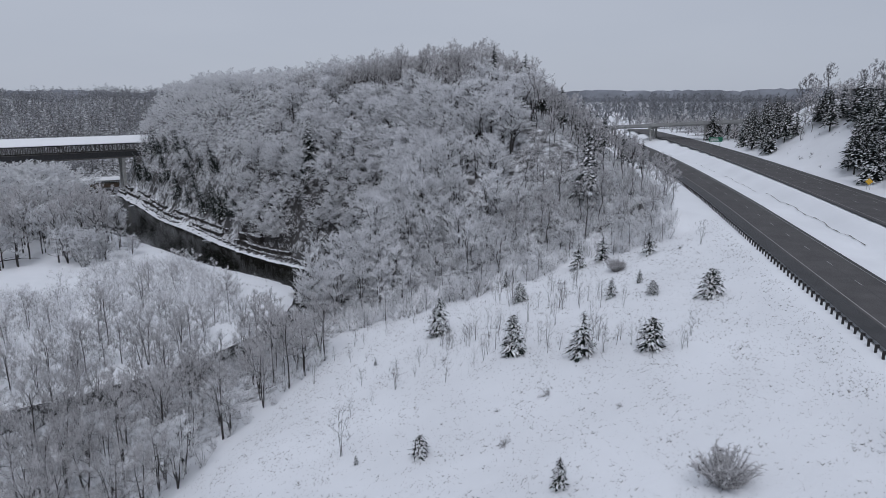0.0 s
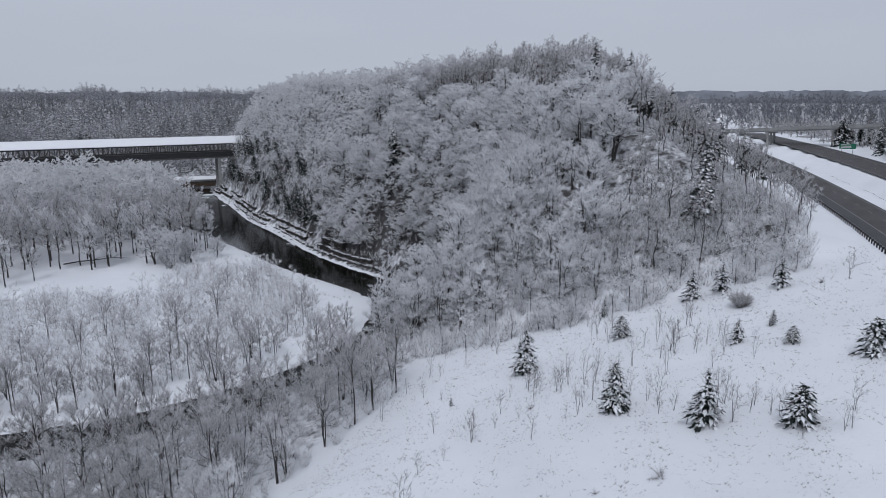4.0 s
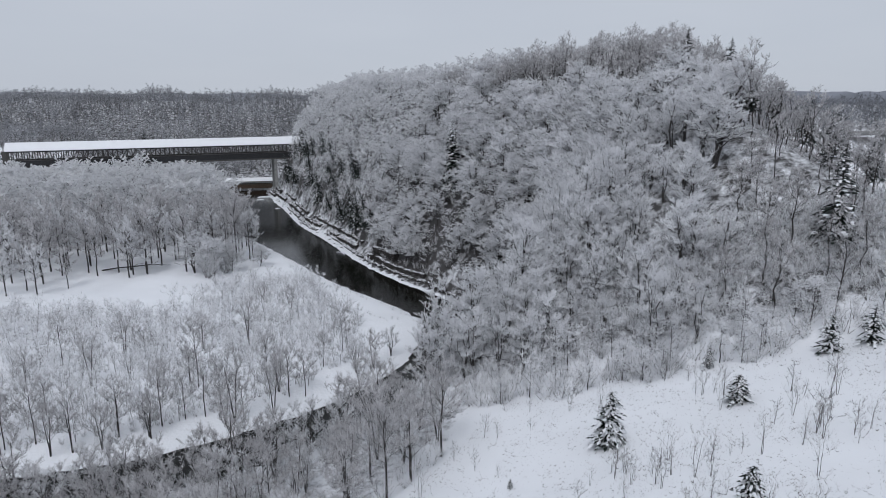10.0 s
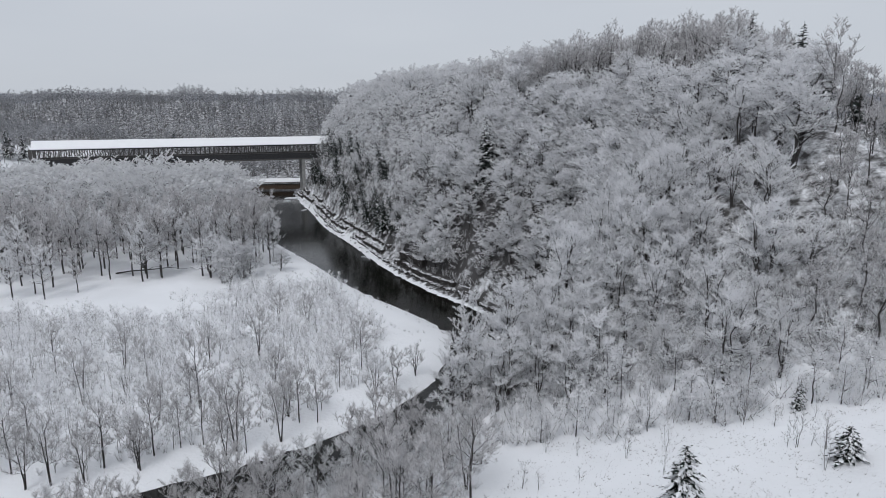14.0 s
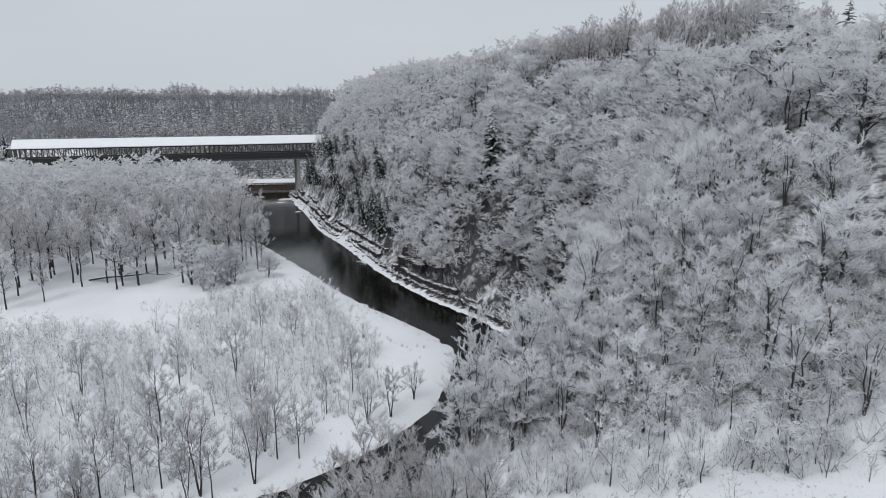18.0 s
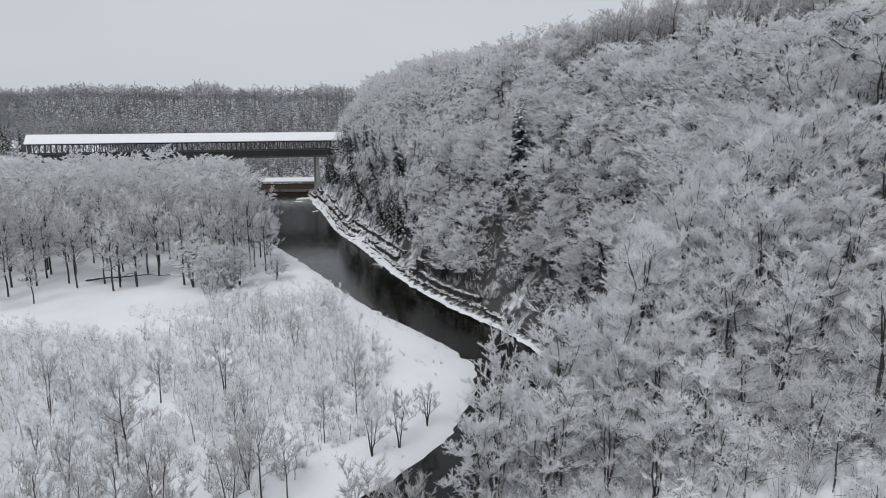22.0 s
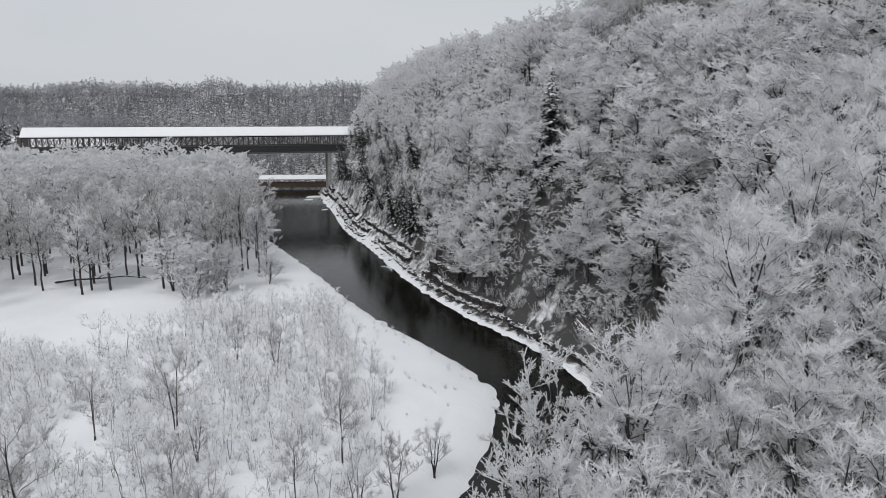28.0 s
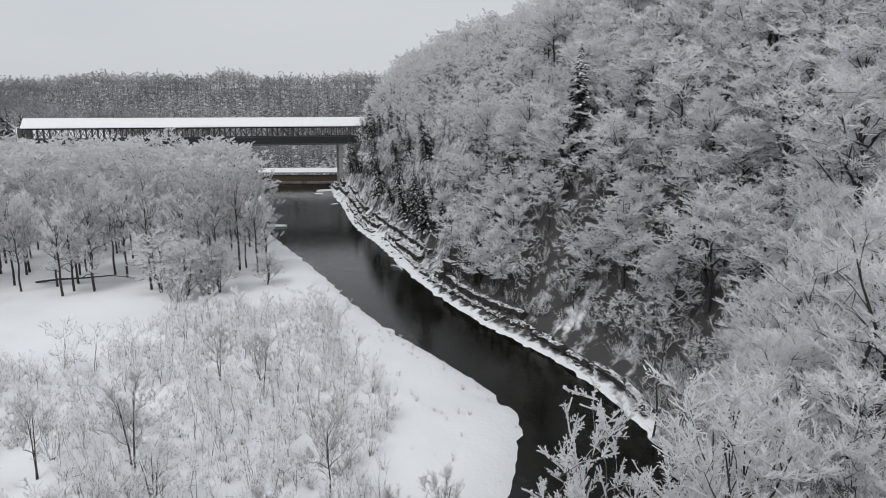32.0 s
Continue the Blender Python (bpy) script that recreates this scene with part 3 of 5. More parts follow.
def frost_tree(seed, h, crown, fork, limbs, seconds, pads, twigs, pad=0.8, tw=0.075, trunk_r=0.24, low=-0.25, rise=0.35, dark=0.2, wild=0.09, stems=1, mid=0.58, light=False, bend=0.018, blunt=False):
    """A spreading leafless tree: sinuous dark limbs reach to a domed crown and carry clustered sprays of snow-lined twigs."""
    g = Plant(seed)
    g.blunt = blunt
    r = g.r
    axes = []
    for n in range(stems):
        a = r.uniform(0, 6.28)
        out = 0.0 if stems == 1 else crown * 0.35
        pts = [Vector((0.12 * n, 0.1 * n, -0.7))]
        for i in range(1, 6):
            u = i / 5
            pts.append(Vector((math.cos(a) * out * u + r.gauss(0, bend) * h, math.sin(a) * out * u + r.gauss(0, bend) * h, h * 0.8 * u)))
        g.tube(pts, [trunk_r * (1 - 0.82 * i / 5) for i in range(6)], 3 if light else 5)
        axes.append(pts)
    heart = Vector((0, 0, h * mid))
    for n in range(limbs):
        pts = axes[n % stems]
        u = (n + r.random()) / limbs
        a = n * 2.4 + r.uniform(-0.4, 0.4)
        phi = math.asin(min(1, low + (1 - low) * u))
        goal = heart + Vector((math.cos(a) * crown * math.cos(phi), math.sin(a) * crown * math.cos(phi), h * (1 - mid) * math.sin(phi))) * r.uniform(0.78, 1.08)
        k = 5 * min(0.97, max(fork, fork + (0.9 - fork) * u * 0.9))
        i = min(int(k), 4)
        p0 = pts[i].lerp(pts[i + 1], k - i)
        span = (goal - p0).length
        line = [p0]
        for j in (1, 2, 3, 4):
            v = j / 4
            q = p0.lerp(goal, v) + Vector((r.gauss(0, wild), r.gauss(0, wild), r.gauss(0, wild * 0.7) + 0.12 * math.sin(3.14 * v))) * span * (1 if j < 4 else 0.3)
            line.append(q)
        r0 = trunk_r * (0.5 - 0.25 * u)
        if light:
            g.blade(line[0], line[2], r0 * 1.6)
            g.blade(line[1], line[4], r0 * 1.0)
        else:
            g.tube(line, [r0, r0 * 0.75, r0 * 0.52, r0 * 0.32, r0 * 0.12], 4)
        for m in range(seconds):
            k = 1.2 + 2.8 * (m + r.random()) / seconds
            i = min(int(k), 3)
            p1 = line[i].lerp(line[i + 1], min(1, k - i))
            d1 = (line[i + 1] - line[i]).normalized()
            d2 = (d1 * 0.75 + Vector((r.gauss(0, 0.75), r.gauss(0, 0.75), r.gauss(rise, 0.35)))).normalized()
            l2 = crown * r.uniform(0.22, 0.42)
            p2 = p1 + d2 * l2
            g.blade(p1 - d2 * 0.1, p2, max(0.05, r0 * 0.5))
            if blunt:
                g.sliver(p1 + Vector((0, 0, 0.05)), d2, l2, tw * 1.3, False)
            white = r.uniform(0.75, 1.25)
            for t in range(pads):
                v = 0.3 + 0.75 * (t + r.random()) / pads
                c = p1.lerp(p2, v)
                ax = (Vector((d2.x, d2.y, 0)) * 0.8 + Vector((r.gauss(0, 0.6), r.gauss(0, 0.6), r.uniform(-0.4, 0.4) + rise))).normalized()
                side = ax.cross(Vector((r.gauss(0, 0.25), r.gauss(0, 0.25), 1))).normalized()
                reach = pad * r.uniform(0.6, 1.25) * white
                # lower crown takes more dark twigs, its shade given as colour
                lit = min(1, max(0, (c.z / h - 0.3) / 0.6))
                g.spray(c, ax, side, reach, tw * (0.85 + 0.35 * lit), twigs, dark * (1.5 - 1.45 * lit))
    return g


def shrub(seed, h, stems, twigs, twig_len=0.6, twig_w=0.035, splay=0.5, light=False, under=-0.35):
    g = Plant(seed)
    r = g.r
    for n in range(stems):
        a = r.random() * 6.28
        d = Vector((math.cos(a) * splay * r.random(), math.sin(a) * splay * r.random(), 1)).normalized()
        line = [Vector((math.cos(a), math.sin(a), -0.1)) * 0.12 * h * r.random()]
        line[0].z = -0.15
        l = h * r.uniform(0.6, 1.0)
        for k in range(3):
            d = (d + Vector((r.gauss(0, 0.1), r.gauss(0, 0.1), 0.02 - (0.35 if splay > 1.5 else 0)))).normalized()
            line.append(line[-1] + d * l / 3)
        w = 0.006 * h + 0.012
        if light:
            for k in range(3):
                g.blade(line[k], line[k + 1].lerp(line[k], -0.15), w * (2.2 - 0.5 * k))
        else:
            g.tube(line, [w, w * 0.8, w * 0.5, w * 0.2], 3)
        for t in range(twigs):
            k = 0.25 + 2.75 * (t + r.random()) / twigs
            i = min(int(k), 2)
            p = line[i].lerp(line[i + 1], min(1, k - i))
            d3 = (d * 0.5 + Vector((r.gauss(0, 0.7), r.gauss(0, 0.7), r.gauss(0.1, 0.5)))).normalized()
            g.twig(p, d3, twig_len * r.uniform(0.5, 1.2), twig_w * r.uniform(0.6, 1.3), d3.z < under + r.gauss(0, 0.15))
    return g


def conifer(seed, h, radius, whorls, boughs, bare=0.06, gappy=0.0, fingers=5, taper=0.8, snowy=0.45):
    """A spruce: a trunk and tiers of drooping, snow-laden boughs."""
    g = Plant(seed)
    r = g.r
    g.tube([Vector((0, 0, -0.5)), Vector((0, 0, h * 0.5)), Vector((0, 0, h))], [0.016 * h + 0.03, 0.01 * h + 0.02, 0.01], 5)
    for n in range(whorls):
        u = bare + (1 - bare) * (n + 0.3 * r.random()) / whorls
        z = h * u
        reach = radius * (1 - u) ** taper * r.uniform(0.85, 1.12) + 0.03 * h * (1 - u) + 0.08
        for b in range(boughs):
            if r.random() < gappy:
                continue
            a = 6.283 * (b + r.random() * 0.7) / boughs + n * 0.7
            rad = Vector((math.cos(a), math.sin(a), 0))
            side = Vector((-math.sin(a), math.cos(a), 0))
            l = reach * r.uniform(0.6, 1.08)
            droop = -0.1 - 0.32 * (1 - u) + r.gauss(0, 0.12)
            p0 = Vector((0, 0, max(0.02 * h, z + r.uniform(-0.6, 0.6) * h / whorls)))
            p1 = p0 + rad * l * 0.55 + Vector((0, 0, l * (droop * 0.3 + 0.06)))
            p2 = p0 + rad * l + Vector((0, 0, l * droop))
            w = l * 0.95 / fingers + 0.04
            for f in range(fingers):
                v = (f + 0.6) / fingers
                at = p0.lerp(p1, v / 0.55) if v < 0.55 else p1.lerp(p2, (v - 0.55) / 0.45)
                turn = (1, -1, 0)[f % 3] if v < 0.9 else 0
                aim = (rad + side * turn * r.uniform(0.5, 1.0) + Vector((0, 0, droop - r.uniform(0, 0.35)))).normalized()
                across = aim.cross(Vector((0, 0, 1))).normalized()
                fl = (l * (0.42 - 0.18 * v) + 0.08) * r.uniform(0.7, 1.15)
                i = len(g.tv)
                g.tv += [at + Vector((0, 0, fl * 0.1)), at + across * w - aim * 0.1 * fl, at - across * w - aim * 0.1 * fl, at + aim * fl, at + Vector((0, 0, -fl * 0.22))]
                g.tf += [(i, i + 1, i + 3), (i, i + 3, i + 2), (i + 4, i + 3, i + 1), (i + 4, i + 2, i + 3)]
                g.dark += [v < 0.3 or r.random() > snowy] * 4
    return g


def plant_thing(name, data, m, label, category, group):
    """One tree or shrub: an Empty at its foot with trunk and crown."""
    e = new(name)
    e.matrix_basis = m
    if len(data) > 2:
        for me in data[2]:
            part_mesh("stem", me, None, e)
    else:
        part_mesh("trunk", data[0], None, e)
    part_mesh("crown", data[1], None, e)
    return tagged(e, label, category, group)


def stand(name, kinds, places, bark, twigs, label, category, under=None):
    """Many plants of several kinds as one mesh of stuff each for wood and twigs."""
    top = None
    if not places:
        return None
    for which, mat in ((0, bark), (1, twigs)):
        vs, fs, flags, base = [], [], [], 0
        for x, y, z, turn, size, k in places:
            g = kinds[k]
            v, f = g[which]
            c, s = math.cos(turn) * size, math.sin(turn) * size
            w = np.empty_like(v)
            w[:, 0], w[:, 1], w[:, 2] = v[:, 0] * c - v[:, 1] * s + x, v[:, 0] * s + v[:, 1] * c + y, v[:, 2] * size + z
            vs.append(w)
            fs.append(f + base)
            if which:
                flags.append(g[2])
            base += len(v)
        me = arrays_mesh(name, np.concatenate(vs), np.concatenate(fs), which == 0)
        me.materials.append(mat)
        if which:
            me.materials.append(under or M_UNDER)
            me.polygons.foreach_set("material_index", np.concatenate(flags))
        if top is None:
            top = tagged(new(name), label, category, kind="stuff")
        ob = new("trunks" if which == 0 else "crowns", me)
        ob.parent = top
    return top


def raw(g):
    return ((np.array([tuple(v) for v in g.bv]), np.array(g.bf)), (np.array([tuple(v) for v in g.tv]), np.array(g.tf)), np.array(g.dark, np.int32))


def scatter(x0, x1, y0, y1, gap, seed, keep):
    """Jittered grid of places that keep(x, y) accepts (arrays in, mask out)."""
    r = np.random.RandomState(seed)
    x, y = np.meshgrid(np.arange(x0, x1, gap), np.arange(y0, y1, gap))
    x, y = x.ravel() + r.uniform(-0.45, 0.45, x.size) * gap, y.ravel() + r.uniform(-0.45, 0.45, y.size) * gap
    m = keep(x, y)
    x, y = x[m], y[m]
    return x, y, ground(x, y), r


def foot_line(x, y):
    return (x - 10) * 0.335 + (y - 84) * 0.942


# ---- woods on the hill ----
HILL = [frost_tree(100 + i, h, c, f, 14, 8, 6, 5, blunt=True, pad=0.85, tw=0.095, trunk_r=0.28, low=-0.45, bend=0.012)
        for i, (h, c, f) in enumerate([(13.5, 4.9, 0.35), (15.5, 5.3, 0.4), (12.5, 4.7, 0.3), (14.5, 4.5, 0.42), (11.5, 4.4, 0.3)])]
NEAR = [frost_tree(150 + i, h, c, f, 15, 7, 6, 7, pad=0.72, tw=0.052, trunk_r=0.15, rise=0.7, low=-0.5, wild=0.06, stems=3, mid=0.48, dark=0.14, blunt=True)
        for i, (h, c, f) in enumerate([(12, 3.6, 0.2), (13.5, 3.9, 0.25), (10.5, 3.5, 0.15), (11, 3.3, 0.2)])]
OAK = [frost_tree(160 + i, h, c, f, 17, 8, 6, 7, blunt=True, pad=0.8, tw=0.085, trunk_r=0.36, wild=0.13, low=-0.3, stems=n)
       for i, (h, c, f, n) in enumerate([(14.5, 5.4, 0.25, 1), (16, 5.8, 0.3, 2), (13.5, 5.2, 0.25, 2)])]
THIN = [frost_tree(170 + i, h, c, f, 9, 5, 4, 5, pad=1.1, tw=0.24, trunk_r=0.24, low=-0.4, dark=0.12, light=True)
        for i, (h, c, f) in enumerate([(14, 4.8, 0.3), (15, 5.2, 0.35), (12, 4.6, 0.3)])]
SMALL = [frost_tree(180 + i, h, c, 0.2, 9, 5, 4, 6, pad=0.65, tw=0.08, trunk_r=0.12, low=-0.4, dark=0.15, light=True)
         for i, (h, c) in enumerate([(8, 2.8), (9, 3.0), (7, 2.6)])]
BARE = [frost_tree(190 + i, h, c, f, 11, 5, 4, 4, pad=1.0, tw=0.085, trunk_r=0.2, low=0.15, rise=0.9, dark=0.45, mid=0.5, light=True)
        for i, (h, c, f) in enumerate([(15, 3.0, 0.35), (16.5, 3.3, 0.4), (14, 3.0, 0.35)])]
FARTREE = [frost_tree(800 + i, h, 4.2, 0.3, 7, 3, 3, 3, pad=1.3, tw=0.28, trunk_r=0.2, low=-0.6, rise=0.6, dark=0.4, light=True, bend=0.008) for i, h in enumerate((15, 16.5, 14))]
PUFF = [broadleaf(810 + i, h, 5.6, 0.02, 8, 4, 5, twig_len=1.8, twig_w=0.42, trunk_r=0.3, ascend=0.9, spread=0.7, light=True, under=0.1) for i, h in enumerate((14, 17))]


def places_of(x0, x1, y0, y1, gap, seed, keep, kinds, lo=0.8, hi=1.2):
    x, y, z, r = scatter(x0, x1, y0, y1, gap, seed, keep)
    return [(x[i], y[i], z[i], r.uniform(0, 6.28), r.uniform(lo, hi), r.randint(kinds)) for i in range(len(x))]


PINES = ((103, 147, 19), (110, 147, 17), (95, 156, 17), (114, 140, 15), (119, 134, 15), (124, 128, 14), (128, 122, 13), (133, 126, 13), (139, 126, 12), (146, 140, 12), (150, 146, 12))


def on_hill(x, y):
    open_round = np.ones(np.shape(x), bool)
    for px, py, ph in PINES:
        open_round &= (np.hypot(x - px + 1.5, y - py + 3) > 5) & (np.hypot(x - px + 5, y - py + 10) > 6)
    edge, right = river(x, y)
    s, e = road_coords(x, y)
    ridge = 78 - 0.335 * (y - 148)
    return open_round & right & (edge > np.where(y > 140, 5.5, 3)) & (foot_line(x, y) > 3) & ((y < 245) | (edge > 15)) & (e < -11 - 11 * smooth(125, 165, y)) & (np.hypot(x - 33, y - 186) > 6) & (x < ridge + np.where(y < 200, 100, 28)) & (y < 460)


hx, hy, hz, rr = scatter(-80, 190, 60, 460, 6.6, 41, on_hill)
order = np.argsort(hy + 0.25 * np.abs(hx - 40))
from_water = river(hx, hy)[0]
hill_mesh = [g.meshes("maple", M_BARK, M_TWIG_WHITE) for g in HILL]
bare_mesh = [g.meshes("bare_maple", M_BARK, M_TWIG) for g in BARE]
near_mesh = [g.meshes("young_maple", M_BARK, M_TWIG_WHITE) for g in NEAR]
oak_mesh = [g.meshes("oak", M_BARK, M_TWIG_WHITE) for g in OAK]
far_places, mid_places, crest_places, count = [], [], [], 0
for j in order:
    x, y, z = hx[j], hy[j], hz[j]
    flank = smooth(-16, -62, float(road_coords(np.array([x]), np.array([y]))[1][0]))
    s, turn = rr.uniform(0.75, 1.25) * (0.75 + 0.25 * flank) * (1 - 0.2 * float(smooth(92, 112, x))), rr.uniform(0, 6.28)
    if z > 56 and y < 215:
        crest_places.append((x, y, z, turn, s, rr.randint(len(BARE))))
    elif count < 270:
        close = y < 128 and x < 75
        broad = not close and y < 165 and flank > 0.8 and rr.rand() < 0.55
        pool = bare_mesh if flank < 0.78 else near_mesh if close else oak_mesh if broad else hill_mesh
        m = Matrix.Translation((x, y, z)) @ Matrix.Rotation(turn, 4, "Z") @ Matrix.Scale(s, 4)
        name, label = ("young_maple_tree", "young maple with thick snow on its twigs by the river") if close else ("oak_tree", "spreading oak with sinuous dark limbs and snow-lined twigs") if broad else ("maple_tree", "leafless maple with frosted twigs on the wooded hillside")
        plant_thing(name, pool[rr.randint(len(pool))], m, label, "tree", "trees on the hill")
        count += 1
    elif y < 235:
        mid_places.append((x, y, z, turn, s, rr.randint(len(HILL))))
    else:
        far_places.append((x, y, z, turn, s * (0.6 + 0.4 * float(smooth(10, 42, from_water[j]))), rr.randint(len(THIN))))
stand("hill_forest", [raw(g) for g in HILL], mid_places, M_BARK, M_TWIG_WHITE, "frosted leafless woods on the steep hill", "forest")
stand("far_hill_forest", [raw(g) for g in THIN], far_places, M_BARK, M_TWIG_WHITE, "frosted leafless woods above the river bend", "forest")
extra = places_of(15, 75, 84, 138, 5.4, 42, lambda x, y: on_hill(x, y) & (river(x, y)[0] < 34), 4)
for x, y, z, turn, s, k in extra:
    m = Matrix.Translation((x, y, z)) @ Matrix.Rotation(turn, 4, "Z") @ Matrix.Scale(s * 0.9, 4)
    plant_thing("young_maple_tree", near_mesh[k], m, "young maple with thick snow on its twigs by the river", "tree", "trees on the hill")
crest_places += places_of(40, 140, 120, 260, 6.0, 43, lambda x, y: on_hill(x, y) & (ground(x, y) > 57) & (y < 250), 3, 0.8, 1.15)
slope = places_of(8, 70, 136, 215, 6.2, 44, lambda x, y: on_hill(x, y) & (river(x, y)[0] > 7) & (river(x, y)[0] < 34), 5)
for x, y, z, turn, s, k in slope:
    m = Matrix.Translation((x, y, z)) @ Matrix.Rotation(turn, 4, "Z") @ Matrix.Scale(s * 0.85, 4)
    plant_thing("maple_tree", hill_mesh[k], m, "leafless maple with frosted twigs on the wooded hillside", "tree", "trees on the hill")
stand("crest_forest", [raw(g) for g in BARE], crest_places, M_BARK, M_TWIG, "tall bare dark trees along the crest of the hill", "forest")

# ---- brush at the foot of the hill ----
SHRUB = [shrub(300 + i, h, 10, 28, 0.75, 0.05, 0.9, True) for i, h in enumerate((2.6, 3.4, 4.2, 5.0))]
SAPLING = [frost_tree(320 + i, h, 0.26 * h, 0.2, 9, 3, 2, 3, pad=0.5, tw=0.02, trunk_r=0.05, low=-0.1, rise=1.1, dark=0.5, stems=2, mid=0.45, blunt=True, bend=0.01) for i, h in enumerate((4.5, 6.0, 7.0, 5.2))]


def hill_foot(x, y):
    edge, right = river(x, y)
    s, e = road_coords(x, y)
    q = foot_line(x, y)
    return right & (edge > 2) & (q > -3 + 3 * wave(x, y, 16, 77)) & (q < 24) & (e < -11)


stand("hill_brush", [raw(g) for g in SHRUB], places_of(-20, 150, 20, 130, 2.4, 51, hill_foot, 4, 0.9, 1.5), M_PALE_BARK, M_TWIG_WHITE, "snow-laden brush along the foot of the hill", "brush")


def bank_brush(x, y):
    edge, right = river(x, y)
    return right & (edge > 0.3) & (edge < 9) & (y < 150) & (y > 70) & (x > -10)


stand("bank_brush", [raw(g) for g in SHRUB], places_of(-20, 60, 60, 150, 2.3, 52, bank_brush, 4), M_PALE_BARK, M_TWIG_WHITE, "snow-laden brush on the river bank", "brush")


edge_mesh = [g.meshes("edge_tree", M_BARK, M_TWIG_WHITE) for g in SMALL]


def foot_strip(x, y):
    q = foot_line(x, y)
    return (q > -3.5 + 2.5 * wave(x, y, 16, 77)) & (q < 5) & (x > 24) & (x < 118) & (road_coords(x, y)[1] < -14)


for x, y, z, turn, s, k in places_of(20, 120, 30, 90, 4.6, 45, foot_strip, 3, 0.65, 1.1):
    m = Matrix.Translation((x, y, z)) @ Matrix.Rotation(turn, 4, "Z") @ Matrix.Scale(s, 4)
    plant_thing("birch_tree", edge_mesh[k], m, "slender young tree with frosted branches at the wood's edge", "tree", "trees at the foot of the hill")


def under_hill(x, y):
    return on_hill(x, y) & (y < 330) & (x < 78 - 0.335 * (y - 148) + 20)


def cliff_brush(x, y):
    edge, right = river(x, y)
    return right & (edge > 4.5 + 3 * smooth(205, 235, y)) & (edge < 26) & (y > 135) & (y < 400)


def cliff_edge(x, y):
    edge, right = river(x, y)
    return right & (edge > 5.5 + 4 * smooth(205, 235, y)) & (edge < 24) & (y > 138) & (y < 400) & ((y < 245) | (wave(x, y, 11, 207) > 0.35))


stand("cliff_trees", [raw(g) for g in SMALL], places_of(-60, 60, 138, 400, 4.8, 55, cliff_edge, 3, 0.7, 1.25), M_BARK, M_TWIG_WHITE, "small frosted trees leaning over the river cliff", "forest")
stand("cliff_brush", [raw(g) for g in SHRUB], places_of(-60, 60, 135, 350, 2.8, 54, cliff_brush, 4, 0.5, 1.1), M_PALE_BARK, M_TWIG_WHITE, "frosted brush clinging to the cliff above the ledges", "brush")
stand("hill_understory", [raw(g) for g in SHRUB], places_of(-60, 190, 70, 330, 6.5, 53, under_hill, 4, 0.6, 1.1), M_BARK, M_TWIG, "bare undergrowth between the trees of the hill", "brush")

# ---- flood plain ----
GROVE = [frost_tree(400 + i, h, c, f, 16, 6, 5, 6, pad=1.0, tw=0.105, trunk_r=0.26, low=-0.85, rise=0.9, dark=0.18, mid=0.62, wild=0.05, bend=0.004)
         for i, (h, c, f) in enumerate([(18, 4.2, 0.3), (20, 4.6, 0.36), (16, 4.0, 0.28), (19, 3.8, 0.4)])]
grove_mesh = [g.meshes("grove_tree", M_BARK, M_TWIG if i % 2 else M_TWIG_WHITE) for i, g in enumerate(GROVE)]


def in_grove(x, y):
    edge, right = river(x, y)
    return ~right & (edge > 5) & (x < -38) & (y > 196 + 0.12 * (x + 70)) & (y < 350) & (x > -185) & (y > 200 - 0.7 * (x + 150))


gx_, gy_, gz_, rr = scatter(-185, -30, 170, 350, 7.8, 61, in_grove)
grove_far = []
for n, j in enumerate(np.argsort(gy_)):
    turn, s = rr.uniform(0, 6.28), rr.uniform(0.95, 1.25)
    if n < 120:
        m = Matrix.Translation((gx_[j], gy_[j], gz_[j])) @ Matrix.Rotation(turn, 4, "Z") @ Matrix.Scale(s, 4)
        plant_thing("grove_tree", grove_mesh[rr.randint(4)], m, "tall frosted tree with a dark trunk on the flood plain", "tree", "trees in the grove")
    else:
        grove_far.append((gx_[j], gy_[j], gz_[j], turn, s, rr.randint(len(THIN))))
stand("grove_forest", [raw(g) for g in THIN], [(x, y, z, t, s * 1.6, k) for x, y, z, t, s, k in grove_far], M_BARK, M_TWIG_WHITE, "frosted grove on the flood plain before the bridge", "forest")
for x, y, s, k in ((-95.1, 176.8, 0.9, 0), (-99.4, 190, 1.0, 1), (-89.2, 183.7, 0.7, 3), (-85.8, 198, 0.95, 3), (-74.7, 195, 1.1, 0), (-70.1, 199, 0.9, 2), (-104, 177, 0.9, 2), (-101, 183, 0.85, 1), (-110, 180, 1.0, 2)):
    m = pose(x, y, height(x, y), 0, 0, x * 37) @ Matrix.Scale(s, 4)
    plant_thing("grove_tree", grove_mesh[k], m, "frosted tree with a dark trunk at the edge of the grove", "tree", "trees in the grove")
for x, y, s, k in ((-66, 292, 0.9, 0), (-70, 282, 1.0, 2), (-75, 300, 1.0, 1), (-80, 288, 1.05, 3), (-76, 326, 1.0, 0), (-84, 312, 1.0, 2)):
    plant_thing("grove_tree", grove_mesh[k], pose(x, y, height(x, y), 0, 0, x * 41) @ Matrix.Scale(s, 4), "frosted tree at the water's edge of the grove", "tree", "trees in the grove")
WILLOW = frost_tree(455, 13, 5.8, 0.1, 22, 8, 6, 8, pad=0.85, tw=0.12, trunk_r=0.22, low=-0.45, rise=0.4, dark=0.2, stems=3, mid=0.5)
willow_mesh = WILLOW.meshes("willow", M_BARK, M_TWIG_WHITE)
